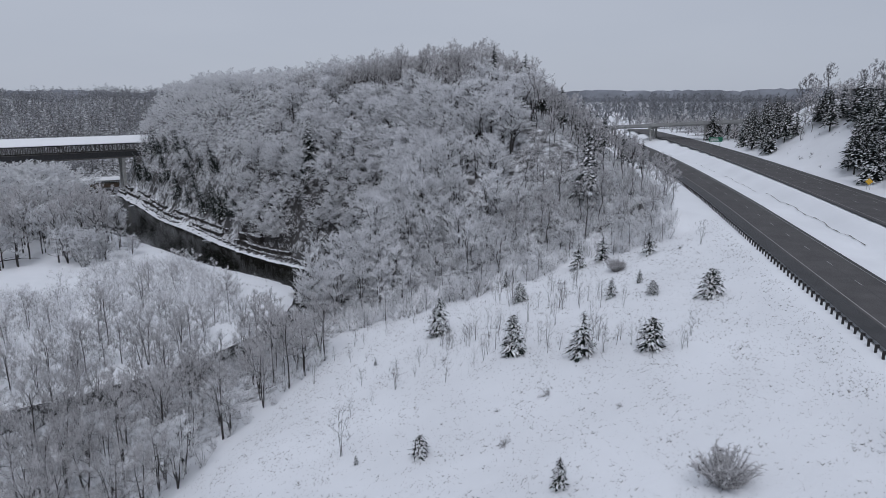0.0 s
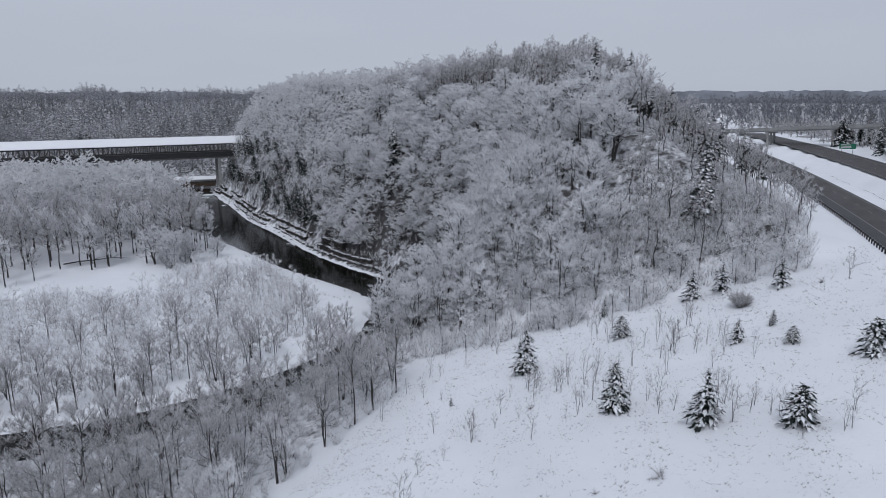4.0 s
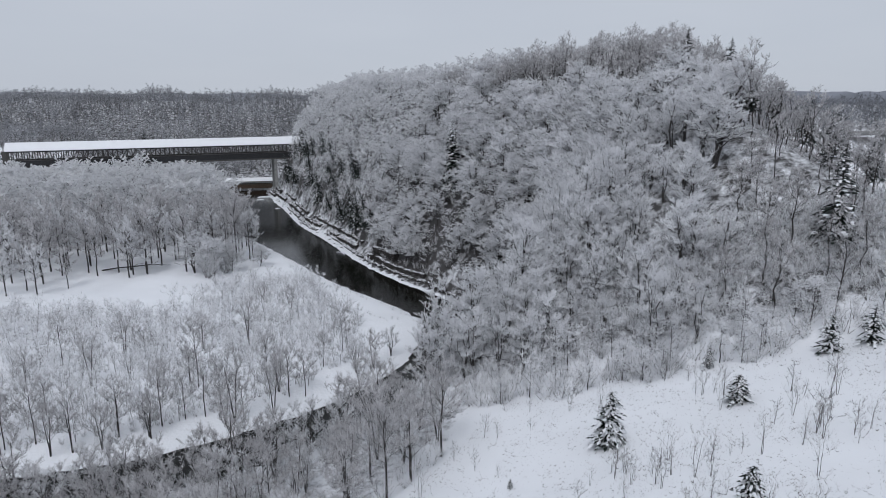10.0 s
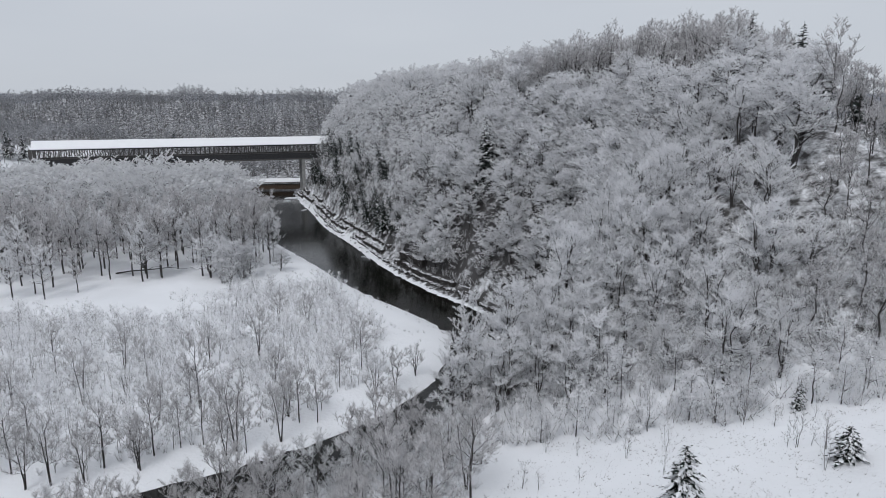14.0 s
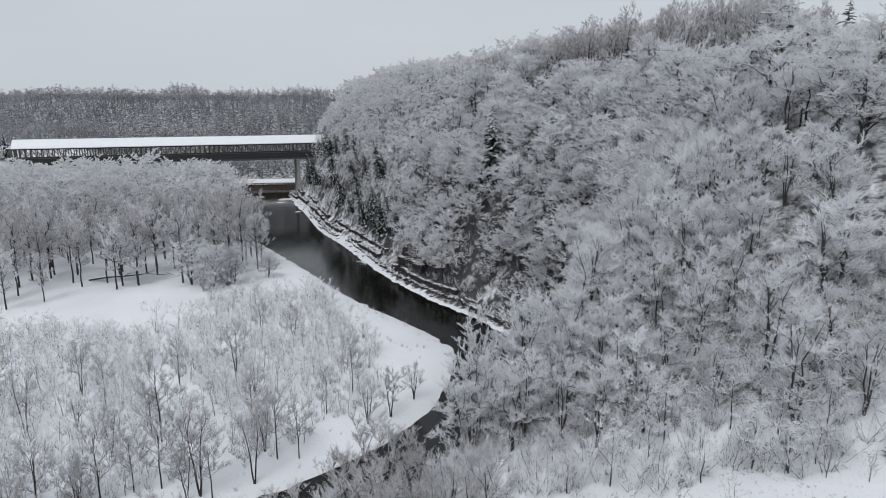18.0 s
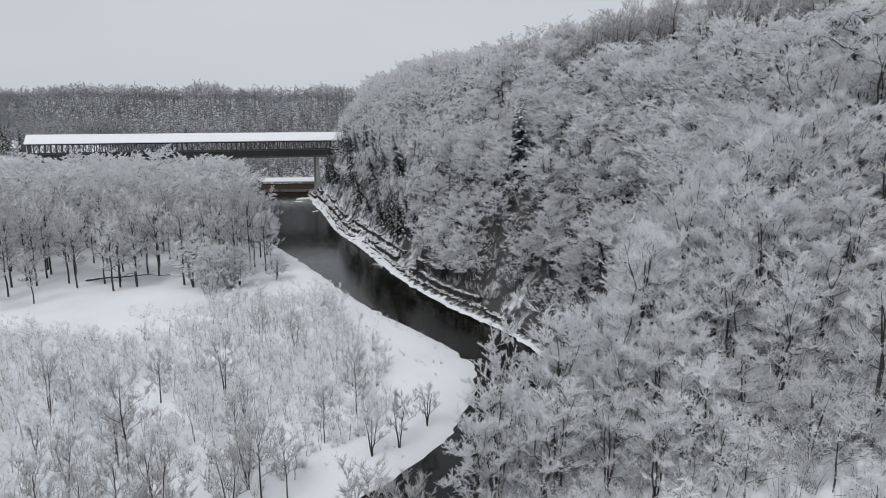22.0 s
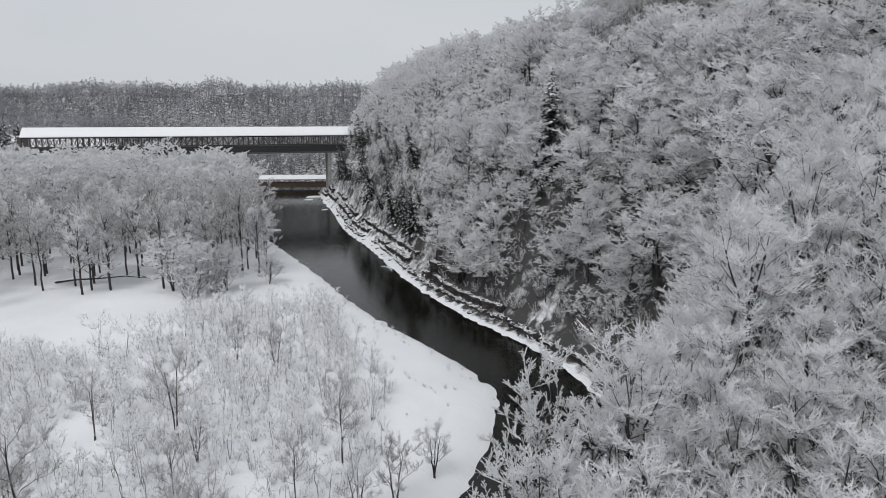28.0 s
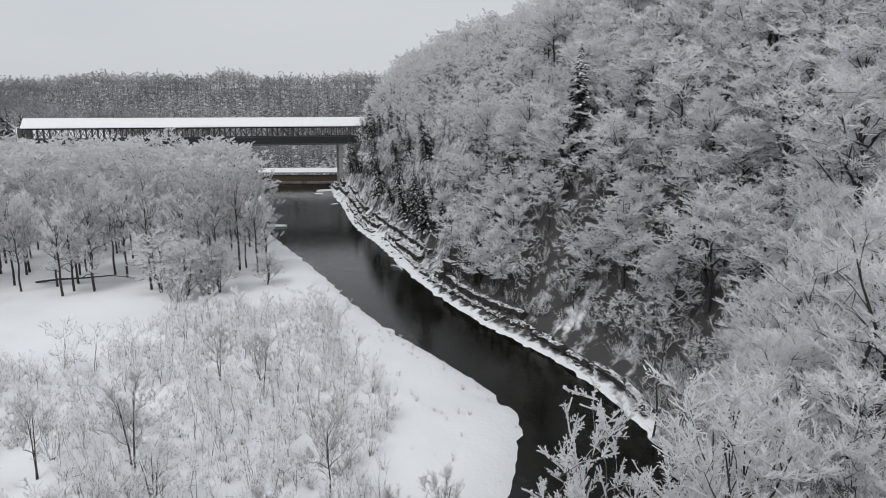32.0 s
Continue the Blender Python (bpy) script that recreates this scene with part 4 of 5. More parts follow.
for x, y, s in ((-47, 193, 1.0), (-42, 199, 0.85), (-54, 197, 1.05), (-34, 207, 0.6)):
    plant_thing("willow_tree", willow_mesh, pose(x, y, height(x, y), 0, 0, x * 29) @ Matrix.Scale(s, 4), "broad frosted willow with a rounded white crown", "tree", "willows on the flood plain")
# many-stemmed clump beside the grove
CLUMP = shrub(450, 11, 16, 170, 1.0, 0.085, 0.75)
clump_mesh = CLUMP.meshes("clump", M_BARK, M_TWIG_WHITE)
stems = []
for n in range(16):
    me = arrays_mesh("stem", [tuple(v) for v in CLUMP.bv[12 * n : 12 * n + 12]], np.array(CLUMP.bf[:18]), True)
    me.materials.append(M_BARK)
    stems.append(me)
clump_mesh = (*clump_mesh, stems)
for x, y, s in ((-48, 191, 1.0), (-44, 197, 1.0), (-51, 199, 1.1)):
    plant_thing("willow_clump", clump_mesh, pose(x, y, height(x, y), 0, 0, x * 9) @ Matrix.Scale(s, 4), "many-stemmed frosted willow clump on the snowy flood plain", "tree", "willow clumps")
g = Plant(460)
g.tube([Vector((-87, 205, 3.0)), Vector((-82, 206, 3.5)), Vector((-77, 206.6, 3.6)), Vector((-71, 208, 3.9)), Vector((-65, 208.5, 3.2))], [0.42, 0.38, 0.3, 0.22, 0.08], 6)
g.tube([Vector((-77, 206.6, 3.6)), Vector((-75, 205, 4.8)), Vector((-72, 204.4, 5.2))], [0.16, 0.1, 0.04], 4)
g.tube([Vector((-71, 208, 3.9)), Vector((-69, 209.5, 4.9))], [0.12, 0.04], 4)
log_bm = bmesh.new()
log_bm.from_mesh(arrays_mesh("log", [tuple(v) for v in g.bv], g.bf, True))
fallen = part("fallen_log", log_bm, M_BARK)
tagged(fallen, "fallen dark tree trunk lying in the grove", "log")

THICKET = [frost_tree(470 + i, h, 0.33 * h, 0.15, 7, 4, 3, 6, pad=0.75, tw=0.046, trunk_r=0.05, low=-0.5, rise=0.9, dark=0.2, stems=2, mid=0.5, light=True) for i, h in enumerate((4.5, 5.5, 6.5, 7.5, 5.0))]


def in_thicket(x, y):
    edge, right = river(x, y)
    clear = (y > 158 + 3 * wave(x, y, 25, 5)) & (x < -46)
    return ~right & (edge > 5 + 11 * np.exp(-(((y - 148) / 30) ** 2))) & (y < 188) & ~clear & (wave(x, y, 18, 91) > -0.75)


thicket = places_of(-130, 20, 70, 190, 3.9, 62, in_thicket, 5, 0.7, 1.15)
stand("thicket", [raw(g) for g in THICKET], thicket, M_PALE_BARK, M_TWIG_WHITE, "frosted thicket of saplings on the flood plain", "brush")
LOW = [shrub(480 + i, h, 10, 24, 0.72, 0.042, 0.85, True, -0.6) for i, h in enumerate((2.4, 3.2, 4.2, 5.0))]
stand("low_thicket", [raw(g) for g in LOW], places_of(-130, 20, 70, 190, 2.45, 63, in_thicket, 4, 0.6, 1.05), M_PALE_BARK, M_TWIG_WHITE, "low frosted shrubs between the saplings", "brush")

# tall bare trees on the near bank
TALL = [frost_tree(500 + i, h, c, f, 12, 6, 5, 7, pad=1.0, tw=0.044, trunk_r=0.17, low=-0.3, rise=1.1, dark=0.35, stems=n, mid=0.5, wild=0.05, bend=0.006)
        for i, (h, c, f, n) in enumerate([(14, 3.8, 0.3, 2), (15, 4.0, 0.35, 1), (12, 3.6, 0.25, 2), (10, 3.4, 0.2, 3)])]
tall_mesh = [g.meshes("tall", M_BARK, M_TWIG_WHITE if i > 2 else M_TWIG) for i, g in enumerate(TALL)]


def near_bank(x, y):
    edge, right = river(x, y)
    return right & (edge > 0.8) & ((x + 15) * 48 - (y - 24) * 37.7 < 0) & (x < 16) & (foot_line(x, y) < 5)


tx, ty, tz, rr = scatter(-75, 18, 0, 90, 5.3, 71, near_bank)
for j in range(len(tx)):
    m = Matrix.Translation((tx[j], ty[j], tz[j])) @ Matrix.Rotation(rr.uniform(0, 6.28), 4, "Z") @ Matrix.Scale(rr.uniform(0.7, 1.1), 4)
    plant_thing("ash_tree", tall_mesh[rr.randint(4)], m, "slender frosted ash with rising branches by the river", "tree", "trees on the near bank")
stand("near_bank_brush", [raw(g) for g in SHRUB], places_of(-80, 18, 0, 90, 3.0, 72, near_bank, 4, 0.6, 1.0), M_BARK, M_TWIG_WHITE, "frosted brush under the bare trees by the river", "brush")


def far_side(x, y):
    edge, right = river(x, y)
    return ~right & (edge > 1) & (y < 130) & (x < 0)


fx, fy, fz, rr = scatter(-90, 5, 60, 130, 12.0, 73, far_side)
for j in range(len(fx)):
    m = Matrix.Translation((fx[j], fy[j], fz[j])) @ Matrix.Rotation(rr.uniform(0, 6.28), 4, "Z") @ Matrix.Scale(rr.uniform(0.55, 0.85), 4)
    plant_thing("ash_tree", tall_mesh[rr.randint(4)], m, "slender frosted ash rising from the thicket", "tree", "trees in the thicket")
for x, y, s, k in ((-21.5, 91, 1.0, 0), (-31, 104, 1.0, 1), (4.8, 112.5, 0.75, 2), (8.9, 119.3, 0.7, 3), (0.9, 109.8, 0.75, 3), (-17, 147, 0.75, 2), (-25, 152, 0.7, 2), (-24.5, 125.5, 0.85, 0)):
    plant_thing("ash_tree", tall_mesh[k], pose(x, y, height(x, y), 0, 0, x * 31) @ Matrix.Scale(s, 4), "slender tree with a dark forked trunk on the snowy bank", "tree", "trees in the thicket")
r = random.Random(37)
for n in range(20):
    x = -74 + n * 3.4 + r.uniform(-1.5, 1.5)
    i = int(np.argmin(np.abs(LINE[:, 0] - x) + 1e3 * (LINE[:, 1] > 110)))
    y = LINE[i, 1] + LINE[i, 2] + 2.5 + r.uniform(0, 7)
    plant_thing("ash_tree", tall_mesh[r.randrange(3)], pose(x, y, height(x, y), 0, 0, x * 31) @ Matrix.Scale(r.uniform(0.6, 0.95), 4), "slender tree with a dark forked trunk on the snowy bank", "tree", "trees in the thicket")
POLE = broadleaf(530, 17, 2.6, 0.3, 14, 6, 9, twig_len=0.8, twig_w=0.06, trunk_r=0.16, ascend=0.7)
plant_thing("poplar_tree", POLE.meshes("poplar", M_BARK, M_TWIG_WHITE), pose(35.5, 141, height(35.5, 141) + 0.2), "tall thin poplar with a bare dark stem at the water", "tree", "trees by the water")
LEAN = frost_tree(531, 24.5, 4.4, 0.3, 34, 6, 5, 6, blunt=True, pad=0.5, tw=0.075, trunk_r=0.2, low=-0.1, rise=0.9, dark=0.12, stems=2, mid=0.42)
plant_thing("alder_tree", LEAN.meshes("alder", M_PALE_BARK, M_TWIG_WHITE), pose(17.3, 94.6, height(17.3, 94.6)), "alder with thick white snow on every branch", "tree", "trees by the water")

# ---- conifers ----
FIR = [conifer(600, 8, 2.5, 26, 12, gappy=0.2, fingers=10, taper=0.48, snowy=0.6), conifer(601, 7, 2.0, 22, 10, gappy=0.25, fingers=8, taper=0.55, snowy=0.6), conifer(602, 7.5, 2.5, 18, 9, gappy=0.35, fingers=10, taper=0.5, snowy=0.65), conifer(603, 5.5, 2.6, 15, 12, gappy=0.25, fingers=10, taper=0.42, snowy=0.6)]
M_SPRUCE = material("snowy_spruce_needles", (0.03, 0.04, 0.036), 0.85, vary=0.4, scale=1.5, snow=0.62, island=0.3, snow_scale=2.5)
fir_mesh = [g.meshes("spruce", M_BARK, M_SPRUCE, M_DARK_NEEDLE) for g in FIR]


def fir(x, y, h, k, label, group="spruces in the field"):
    base = (8, 7, 7.5, 5.5)[k]
    return plant_thing("spruce_tree", fir_mesh[k], pose(x, y, height(x, y), 0, 0, x * 53) @ Matrix.Scale(h / base, 4), label, "spruce", group)


for x, y, h, k, what in ((34.7, 49.5, 7.4, 0, "dense snow-dusted spruce standing in the snowy field"), (38.3, 24.7, 6.8, 0, "broad dark spruce loaded with snow in the field"), (44, 13.5, 7.0, 2, "open-branched pine with snow on its tiers"),
                         (50.7, 6.4, 4.8, 3, "low bushy pine with snow patches"), (68.8, 15.1, 4.8, 3, "wide low pine near the road embankment"), (15.8, 5.1, 3.0, 3, "small snowy pine in the open field"),
                         (24.3, -13.6, 3.5, 1, "small pointed spruce in the open field"), (52.8, 50.4, 4.0, 3, "short rounded spruce with snow"), (56.5, 64.6, 3.8, 1, "small snowy spruce near the brush"),
                         (65.9, 25.6, 2.6, 3, "tiny dark spruce in the field"), (69, 33.4, 2.6, 1, "tiny white-frosted spruce in the field"), (61.7, 31.7, 4.0, 2, "loose snowy pine bush in the field"),
                         (8.9, 10.3, 1.3, 1, "seedling spruce poking from the snow"), (20.8, 45.9, 1.4, 1, "seedling spruce poking from the snow"), (76.1, 55.9, 6.0, 2, "snow-covered pine at the edge of the woods"),
                         (82.4, 48, 5.5, 2, "snow-covered pine at the edge of the woods"), (70.5, 57, 6, 2, "snow-covered pine at the edge of the woods")):
    fir(x, y, h, k, what)

BIG = [conifer(620, 20, 3.8, 36, 10, bare=0.12, gappy=0.25, fingers=5), conifer(621, 15, 3.9, 24, 9, bare=0.08, gappy=0.35, fingers=6, taper=0.65), conifer(622, 17, 3.4, 25, 8, bare=0.2, gappy=0.35, fingers=6, taper=0.65)]
big_mesh = [g.meshes("hemlock", M_BARK, M_NEEDLE, M_DARK_NEEDLE) for g in BIG]
for g in BIG:
    g.dark = [a or g.r.random() < 0.5 for a in g.dark[::4] for _ in range(4)]
dark_mesh = [g.meshes("pine", M_BARK, M_NEEDLE, M_DARK_NEEDLE) for g in BIG]


def tall_fir(x, y, h, k, label, dark=False, sink=0.0):
    base = (20, 15, 17)[k]
    return plant_thing("pine_tree" if dark else "hemlock_tree", (dark_mesh if dark else big_mesh)[k], pose(x, y, height(x, y) - sink, 0, 0, x * 53 + y) @ Matrix.Scale(h / base, 4), label, "conifer", "conifers on the hill")


M_SNOWY_NEEDLE = material("snowy_needles", (0.03, 0.04, 0.035), 0.85, vary=0.4, scale=1.5, snow=0.75, island=0.3)
lone = conifer(625, 24, 4.0, 38, 11, bare=0.05, gappy=0.15, fingers=6, taper=0.6, snowy=-1)
lone.dark = []
lone_mesh = lone.meshes("lone_hemlock", M_BARK, M_DARK_NEEDLE)
lone_mesh[1].materials.append(M_SNOWY_NEEDLE)
top_z = np.array([lone.tv[f[0]].z + lone.r.gauss(0, 2.4) for f in lone.tf[::4]]).repeat(4)
lone_mesh[1].polygons.foreach_set("material_index", (top_z > 15.5).astype(np.int32))
plant_thing("hemlock_tree", lone_mesh, pose(33.6, 194, height(33.6, 194)), "tall dark hemlock with snow-capped top above the river", "conifer", "conifers on the hill")
for x, y, h in PINES:
    tall_fir(x, y, h, 2, "dark pine on the shoulder of the hill", True)
r = random.Random(5)
for n in range(36):
    y = 232 + n * 4.6 + r.uniform(-2, 2)
    i = int(np.argmin(np.abs(LINE[:, 1] - y) + 1e3 * (np.arange(len(LINE)) < len(LINE) * 0.55)))
    x = LINE[i, 0] + LINE[i, 2] + 9 + r.uniform(0, 13)
    while height(x, y) < 8:
        x += 1.5
    h = r.uniform(8, 15)
    hang = pose(x, y, height(x, y) - 0.3, 0, -r.uniform(4, 16), 0) @ pose(0, 0, 0, 0, 0, x * 53) @ Matrix.Scale(h / 15, 4)
    plant_thing("hemlock_tree", dark_mesh[1], hang, "dark hemlock leaning out with drooping boughs on the cliff", "conifer", "conifers on the hill")
for x, y in ((100, 100), (110, 112)):
    tall_fir(x, y, 13, 1, "snow-laden hemlock among the bare hillside trees")
tall_fir(83.9, 75.6, 16, 1, "snow-laden hemlock at the foot of the hill")


def shoulder(x, y):
    s, e = road_coords(x, y)
    ridge = 78 - 0.335 * (y - 148)
    return (e < -32) & (y > 195) & (y < 360) & (x > ridge + 28) & (x < ridge + 100)


stand("shoulder_forest", [raw(g) for g in FARTREE], places_of(20, 260, 195, 420, 9.5, 95, shoulder, 3, 0.8, 1.1), M_BARK, M_TWIG, "frosted woods on the back of the hill", "forest")


# small weeds on the snowy beach
def beach(x, y):
    edge, right = river(x, y)
    return ~right & (edge > 1.0) & (edge < 16) & (y > 92) & (y < 215) & (wave(x, y, 14, 208) + 0.6 * wave(x, y, 4, 209) > 0.25)


stand("beach_weeds", [raw(g) for g in SHRUB], places_of(-50, 25, 90, 215, 2.6, 97, beach, 4, 0.12, 0.4), M_PALE_BARK, M_TWIG_WHITE, "small frosted weeds on the snowy river beach", "weeds")

# ---- shrubs and saplings in the field ----
BUSH = [shrub(700, 3.0, 90, 70, 0.42, 0.042, 1.45), shrub(701, 1.7, 30, 26, 0.32, 0.032, 1.8)]
bush_mesh = [g.meshes("bush", M_TWIG_GREY, M_TWIG) for g in BUSH]
for x, y, s, k in ((34.7, -24, 1.35, 0), (34.2, 6, 1.1, 1), (24.5, -0.9, 0.8, 1), (72.7, 46.1, 1.0, 0), (39.8, 74.7, 1.0, 1), (72, 45, 0.9, 0), (86.9, 43.5, 0.8, 1), (38, -4.5, 0.5, 1), (27.5, 7.6, 0.5, 1), (30.1, 34.1, 0.7, 1)):
    plant_thing("bush", bush_mesh[k], pose(x, y, height(x, y), 0, 0, x * 7) @ Matrix.Scale(s, 4), "leafless frosted bush standing in the snow", "bush", "bushes in the field")
sap_mesh = [g.meshes("sapling", M_PALE_BARK, M_TWIG_GREY if i % 2 else M_TWIG) for i, g in enumerate(SAPLING)]
r = random.Random(17)
spots = [(7.8, 14.5, 1.3), (20, 30.2, 0.9), (54.3, 37.4, 1.0), (90.2, 41.5, 0.9), (39.2, 36, 0.9), (37.5, 38, 0.8), (35.3, 37.1, 0.7), (9.8, 49.4, 0.8), (47.3, 36.4, 0.8), (38.7, 62.9, 0.7), (54, 35.9, 1.0), (37.1, 40, 0.7), (20.4, 31, 0.8),
         (41.3, 74.8, 0.9), (47.2, 67.6, 1.0), (49.4, 64.6, 0.9), (50.7, 55.6, 0.9), (52.7, 53.7, 1.0), (20.8, 63.5, 0.7), (51.7, 61.7, 0.6), (41.6, 75.4, 1.2), (49.8, 74.4, 1.1), (47.3, 67.7, 0.9), (50.8, 67, 0.8)]
for n in range(46):
    spots.append((r.uniform(8, 58), r.uniform(22, 74), r.uniform(0.3, 0.75)))
for n in range(60):
    a, b = r.choice(((40, 26), (46, 14), (36, 38), (56, 36), (52, 8), (60, 46))), r.uniform(0.4, 0.9)
    spots.append((a[0] + r.gauss(0, 3.5), a[1] + r.gauss(0, 3.5), b))
for x, y, s in spots:
    if (x + 13.7) * 48 - (y - 24) * 37.7 > 60 and foot_line(x, y) < 2:
        plant_thing("sapling", sap_mesh[r.randrange(4)], pose(x, y, height(x, y), 0, 0, r.uniform(0, 360)) @ Matrix.Scale(s, 4), "thin bare sapling with frosted twigs in the field", "sapling", "saplings in the field")


def in_field(x, y):
    s, e = road_coords(x, y)
    return ((x + 13.7) * 48 - (y - 24) * 37.7 > 0) & (foot_line(x, y) < 3) & (e < -2)


tuft = Plant(720)
for n in range(2):
    a = n * 2.4
    tuft.twig(Vector((0.05 * n, 0.04 * n, -0.03)), Vector((math.cos(a) * 0.9, math.sin(a) * 0.9, 0.95)).normalized(), 0.27, 0.034)
tuft_raw = (np.array([tuple(v) for v in tuft.tv]), np.array(tuft.tf))
rg = np.random.RandomState(81)
tx_, ty_ = rg.uniform(-20, 120, 190000), rg.uniform(-70, 100, 190000)
ok = in_field(tx_, ty_) & (wave(tx_, ty_, 9, 44) + 0.8 * wave(tx_, ty_, 2.5, 45) + 0.5 * wave(tx_, ty_, 40, 46) > rg.uniform(-1.6, 1.0, 190000))
tx_, ty_ = tx_[ok], ty_[ok]
tz_ = ground(tx_, ty_)
turn, size = rg.uniform(0, 6.28, len(tx_)), 0.3 + 1.2 * rg.uniform(0, 1.0, len(tx_)) ** 3
v, f = tuft_raw
c, s = (np.cos(turn) * size)[:, None], (np.sin(turn) * size)[:, None]
vs = np.stack([v[None, :, 0] * c - v[None, :, 1] * s + tx_[:, None], v[None, :, 0] * s + v[None, :, 1] * c + ty_[:, None], v[None, :, 2] * size[:, None] + tz_[:, None]], -1).reshape(-1, 3)
fs = (f[None] + (np.arange(len(tx_)) * len(v))[:, None, None]).reshape(-1, 3)
grass = part_mesh("grass_tufts", arrays_mesh("grass_tufts", vs, fs), M_GRASS)
tagged(grass, "dead grass tufts poking through the snow", "grass", kind="stuff")

# ---- shale ledges along the outer bank ----


def bank_place(i, out):
    """A place at a distance from the water's edge on the hill side."""
    i = float(np.clip(i, 1, len(LINE) - 2))
    k = int(i)
    p = LINE[k] + (LINE[k + 1] - LINE[k]) * (i - k)
    a, b = LINE[k - 1], LINE[min(k + 2, len(LINE) - 1)]
    d = Vector((b[1] - a[1], a[0] - b[0], 0)).normalized()
    return Vector((p[0], p[1], 0)) + d * (p[2] + out)


def ledge(i0, i1, out, z0, z1, deep, seed, label):
    """A long stratum of shale with a broken front."""
    r = random.Random(seed)
    bm = bmesh.new()
    rows = []
    n = int((i1 - i0) * 5)
    jut, top, notch = 0.0, 0.0, 0.0
    for j in range(n + 1):
        i = i0 + (i1 - i0) * j / n
        if r.random() < 0.45:
            jut, top = r.uniform(-0.3, 0.3), r.uniform(-0.12, 0.08) * (z1 - z0)
            notch = (z1 - z0) * 0.8 if r.random() < 0.04 else 0.0
        wob = 0.45 * math.sin(i * 0.5 + seed) + 0.25 * math.sin(i * 1.9 + 2 * seed)
        front = out + jut + 0.45 * wob
        zb = z0 + 0.25 * wob
        zt = max(zb + 0.15, z1 + top - notch + 0.25 * wob)
        h = zt - zb
        prof = [(front + 0.3, zb - 0.9), (front + 0.25, zb + h * 0.3), (front - 0.08, zb + h * 0.36), (front + 0.14, zb + h * 0.62), (front - 0.12, zb + h * 0.68), (front - 0.2, zt - 0.1), (front - 0.1, zt), (front + deep * 0.5, zt + 0.12), (front + deep, zt + 0.2), (front + deep + 1.5, zt - 0.8)]
        rows.append([bm.verts.new(bank_place(i, o + r.gauss(0, 0.16)) + Vector((0, 0, z + r.gauss(0, 0.1)))) for o, z in prof])
    for a, b in zip(rows, rows[1:]):
        for k in range(len(a) - 1):
            bm.faces.new((a[k], b[k], b[k + 1], a[k + 1]))
    bm.faces.new(rows[0])
    bm.faces.new(rows[-1][::-1])
    bmesh.ops.recalc_face_normals(bm, faces=bm.faces)
    return tagged(part("rock_ledge", bm, M_ROCK), label, "rock", "shale ledges")


first = int(np.argmin(np.hypot(LINE[:, 0] - 26, LINE[:, 1] - 145)))
last = int(np.argmin(np.abs(LINE[:, 1] - 405)))
r = random.Random(9)
for out, z0, z1, deep, label in ((1.9, 0.5, 1.7, 1.3, "dark layered shale ledge capped with snow"), (3.3, 1.5, 3.5, 1.4, "dark shale ledge with a snowy top"), (5.6, 3.2, 5.8, 1.3, "upper shale ledge with snow lying on top")):
    i = first + (0 if out < 2 else 8 if out < 4 else 13)
    while i < last:
        k = r.uniform(4, 10)
        up = r.uniform(-0.5, 0.4)
        ledge(i, i + k, out + r.uniform(-0.7, 0.5), z0 + up, z1 + up + r.uniform(-0.5, 0.4), deep * r.uniform(0.6, 1.1), r.randrange(999), label)
        i += k * 0.97 + (r.uniform(1, 4) if r.random() < 0.35 else 0)
# broken stones along the waterline
for n in range(46):
    k = r.uniform(first - 3, last)
    bm = bmesh.new()
    bmesh.ops.create_icosphere(bm, subdivisions=1, radius=1)
    for v in bm.verts:
        v.co = Vector((v.co.x * r.uniform(0.8, 1.3), v.co.y * r.uniform(0.7, 1.2), v.co.z * r.uniform(0.4, 0.7)))
    st = tagged(part("stone", bm, M_ROCK), "dark river stone with a snow cap", "stone", "stones along the water")
    st.location = bank_place(k, r.uniform(0.3, 2.2)) + Vector((0, 0, 0.55))
    st.scale = (s := r.uniform(0.3, 0.9), s, s * 0.8)
# ice shelves and slabs
M_ICE = material("snowy_ice", (0.74, 0.76, 0.78), 0.5, vary=0.08, scale=0.5, bump=0.2, bump_scale=2)


def slab(name, cx, cy, rx, ry, turn, seed, label, z=0.02, th=0.16):
    r = random.Random(seed)
    bm = bmesh.new()
    low, top = [], []
    for k in range(18):
        a = k / 18 * 6.2832
        s = r.uniform(0.8, 1.1)
        p = Matrix.Rotation(radians(turn), 3, "Z") @ Vector((math.cos(a) * rx * s, math.sin(a) * ry * s, 0))
        low.append(bm.verts.new((cx + p.x, cy + p.y, z - 0.1)))
        top.append(bm.verts.new((cx + p.x * 0.95, cy + p.y * 0.95, z + th)))
    bm.faces.new(top)
    for k in range(18):
        bm.faces.new((low[k], low[(k + 1) % 18], top[(k + 1) % 18], top[k]))
    return tagged(part(name, bm, M_ICE), label, "ice", "ice on the river")


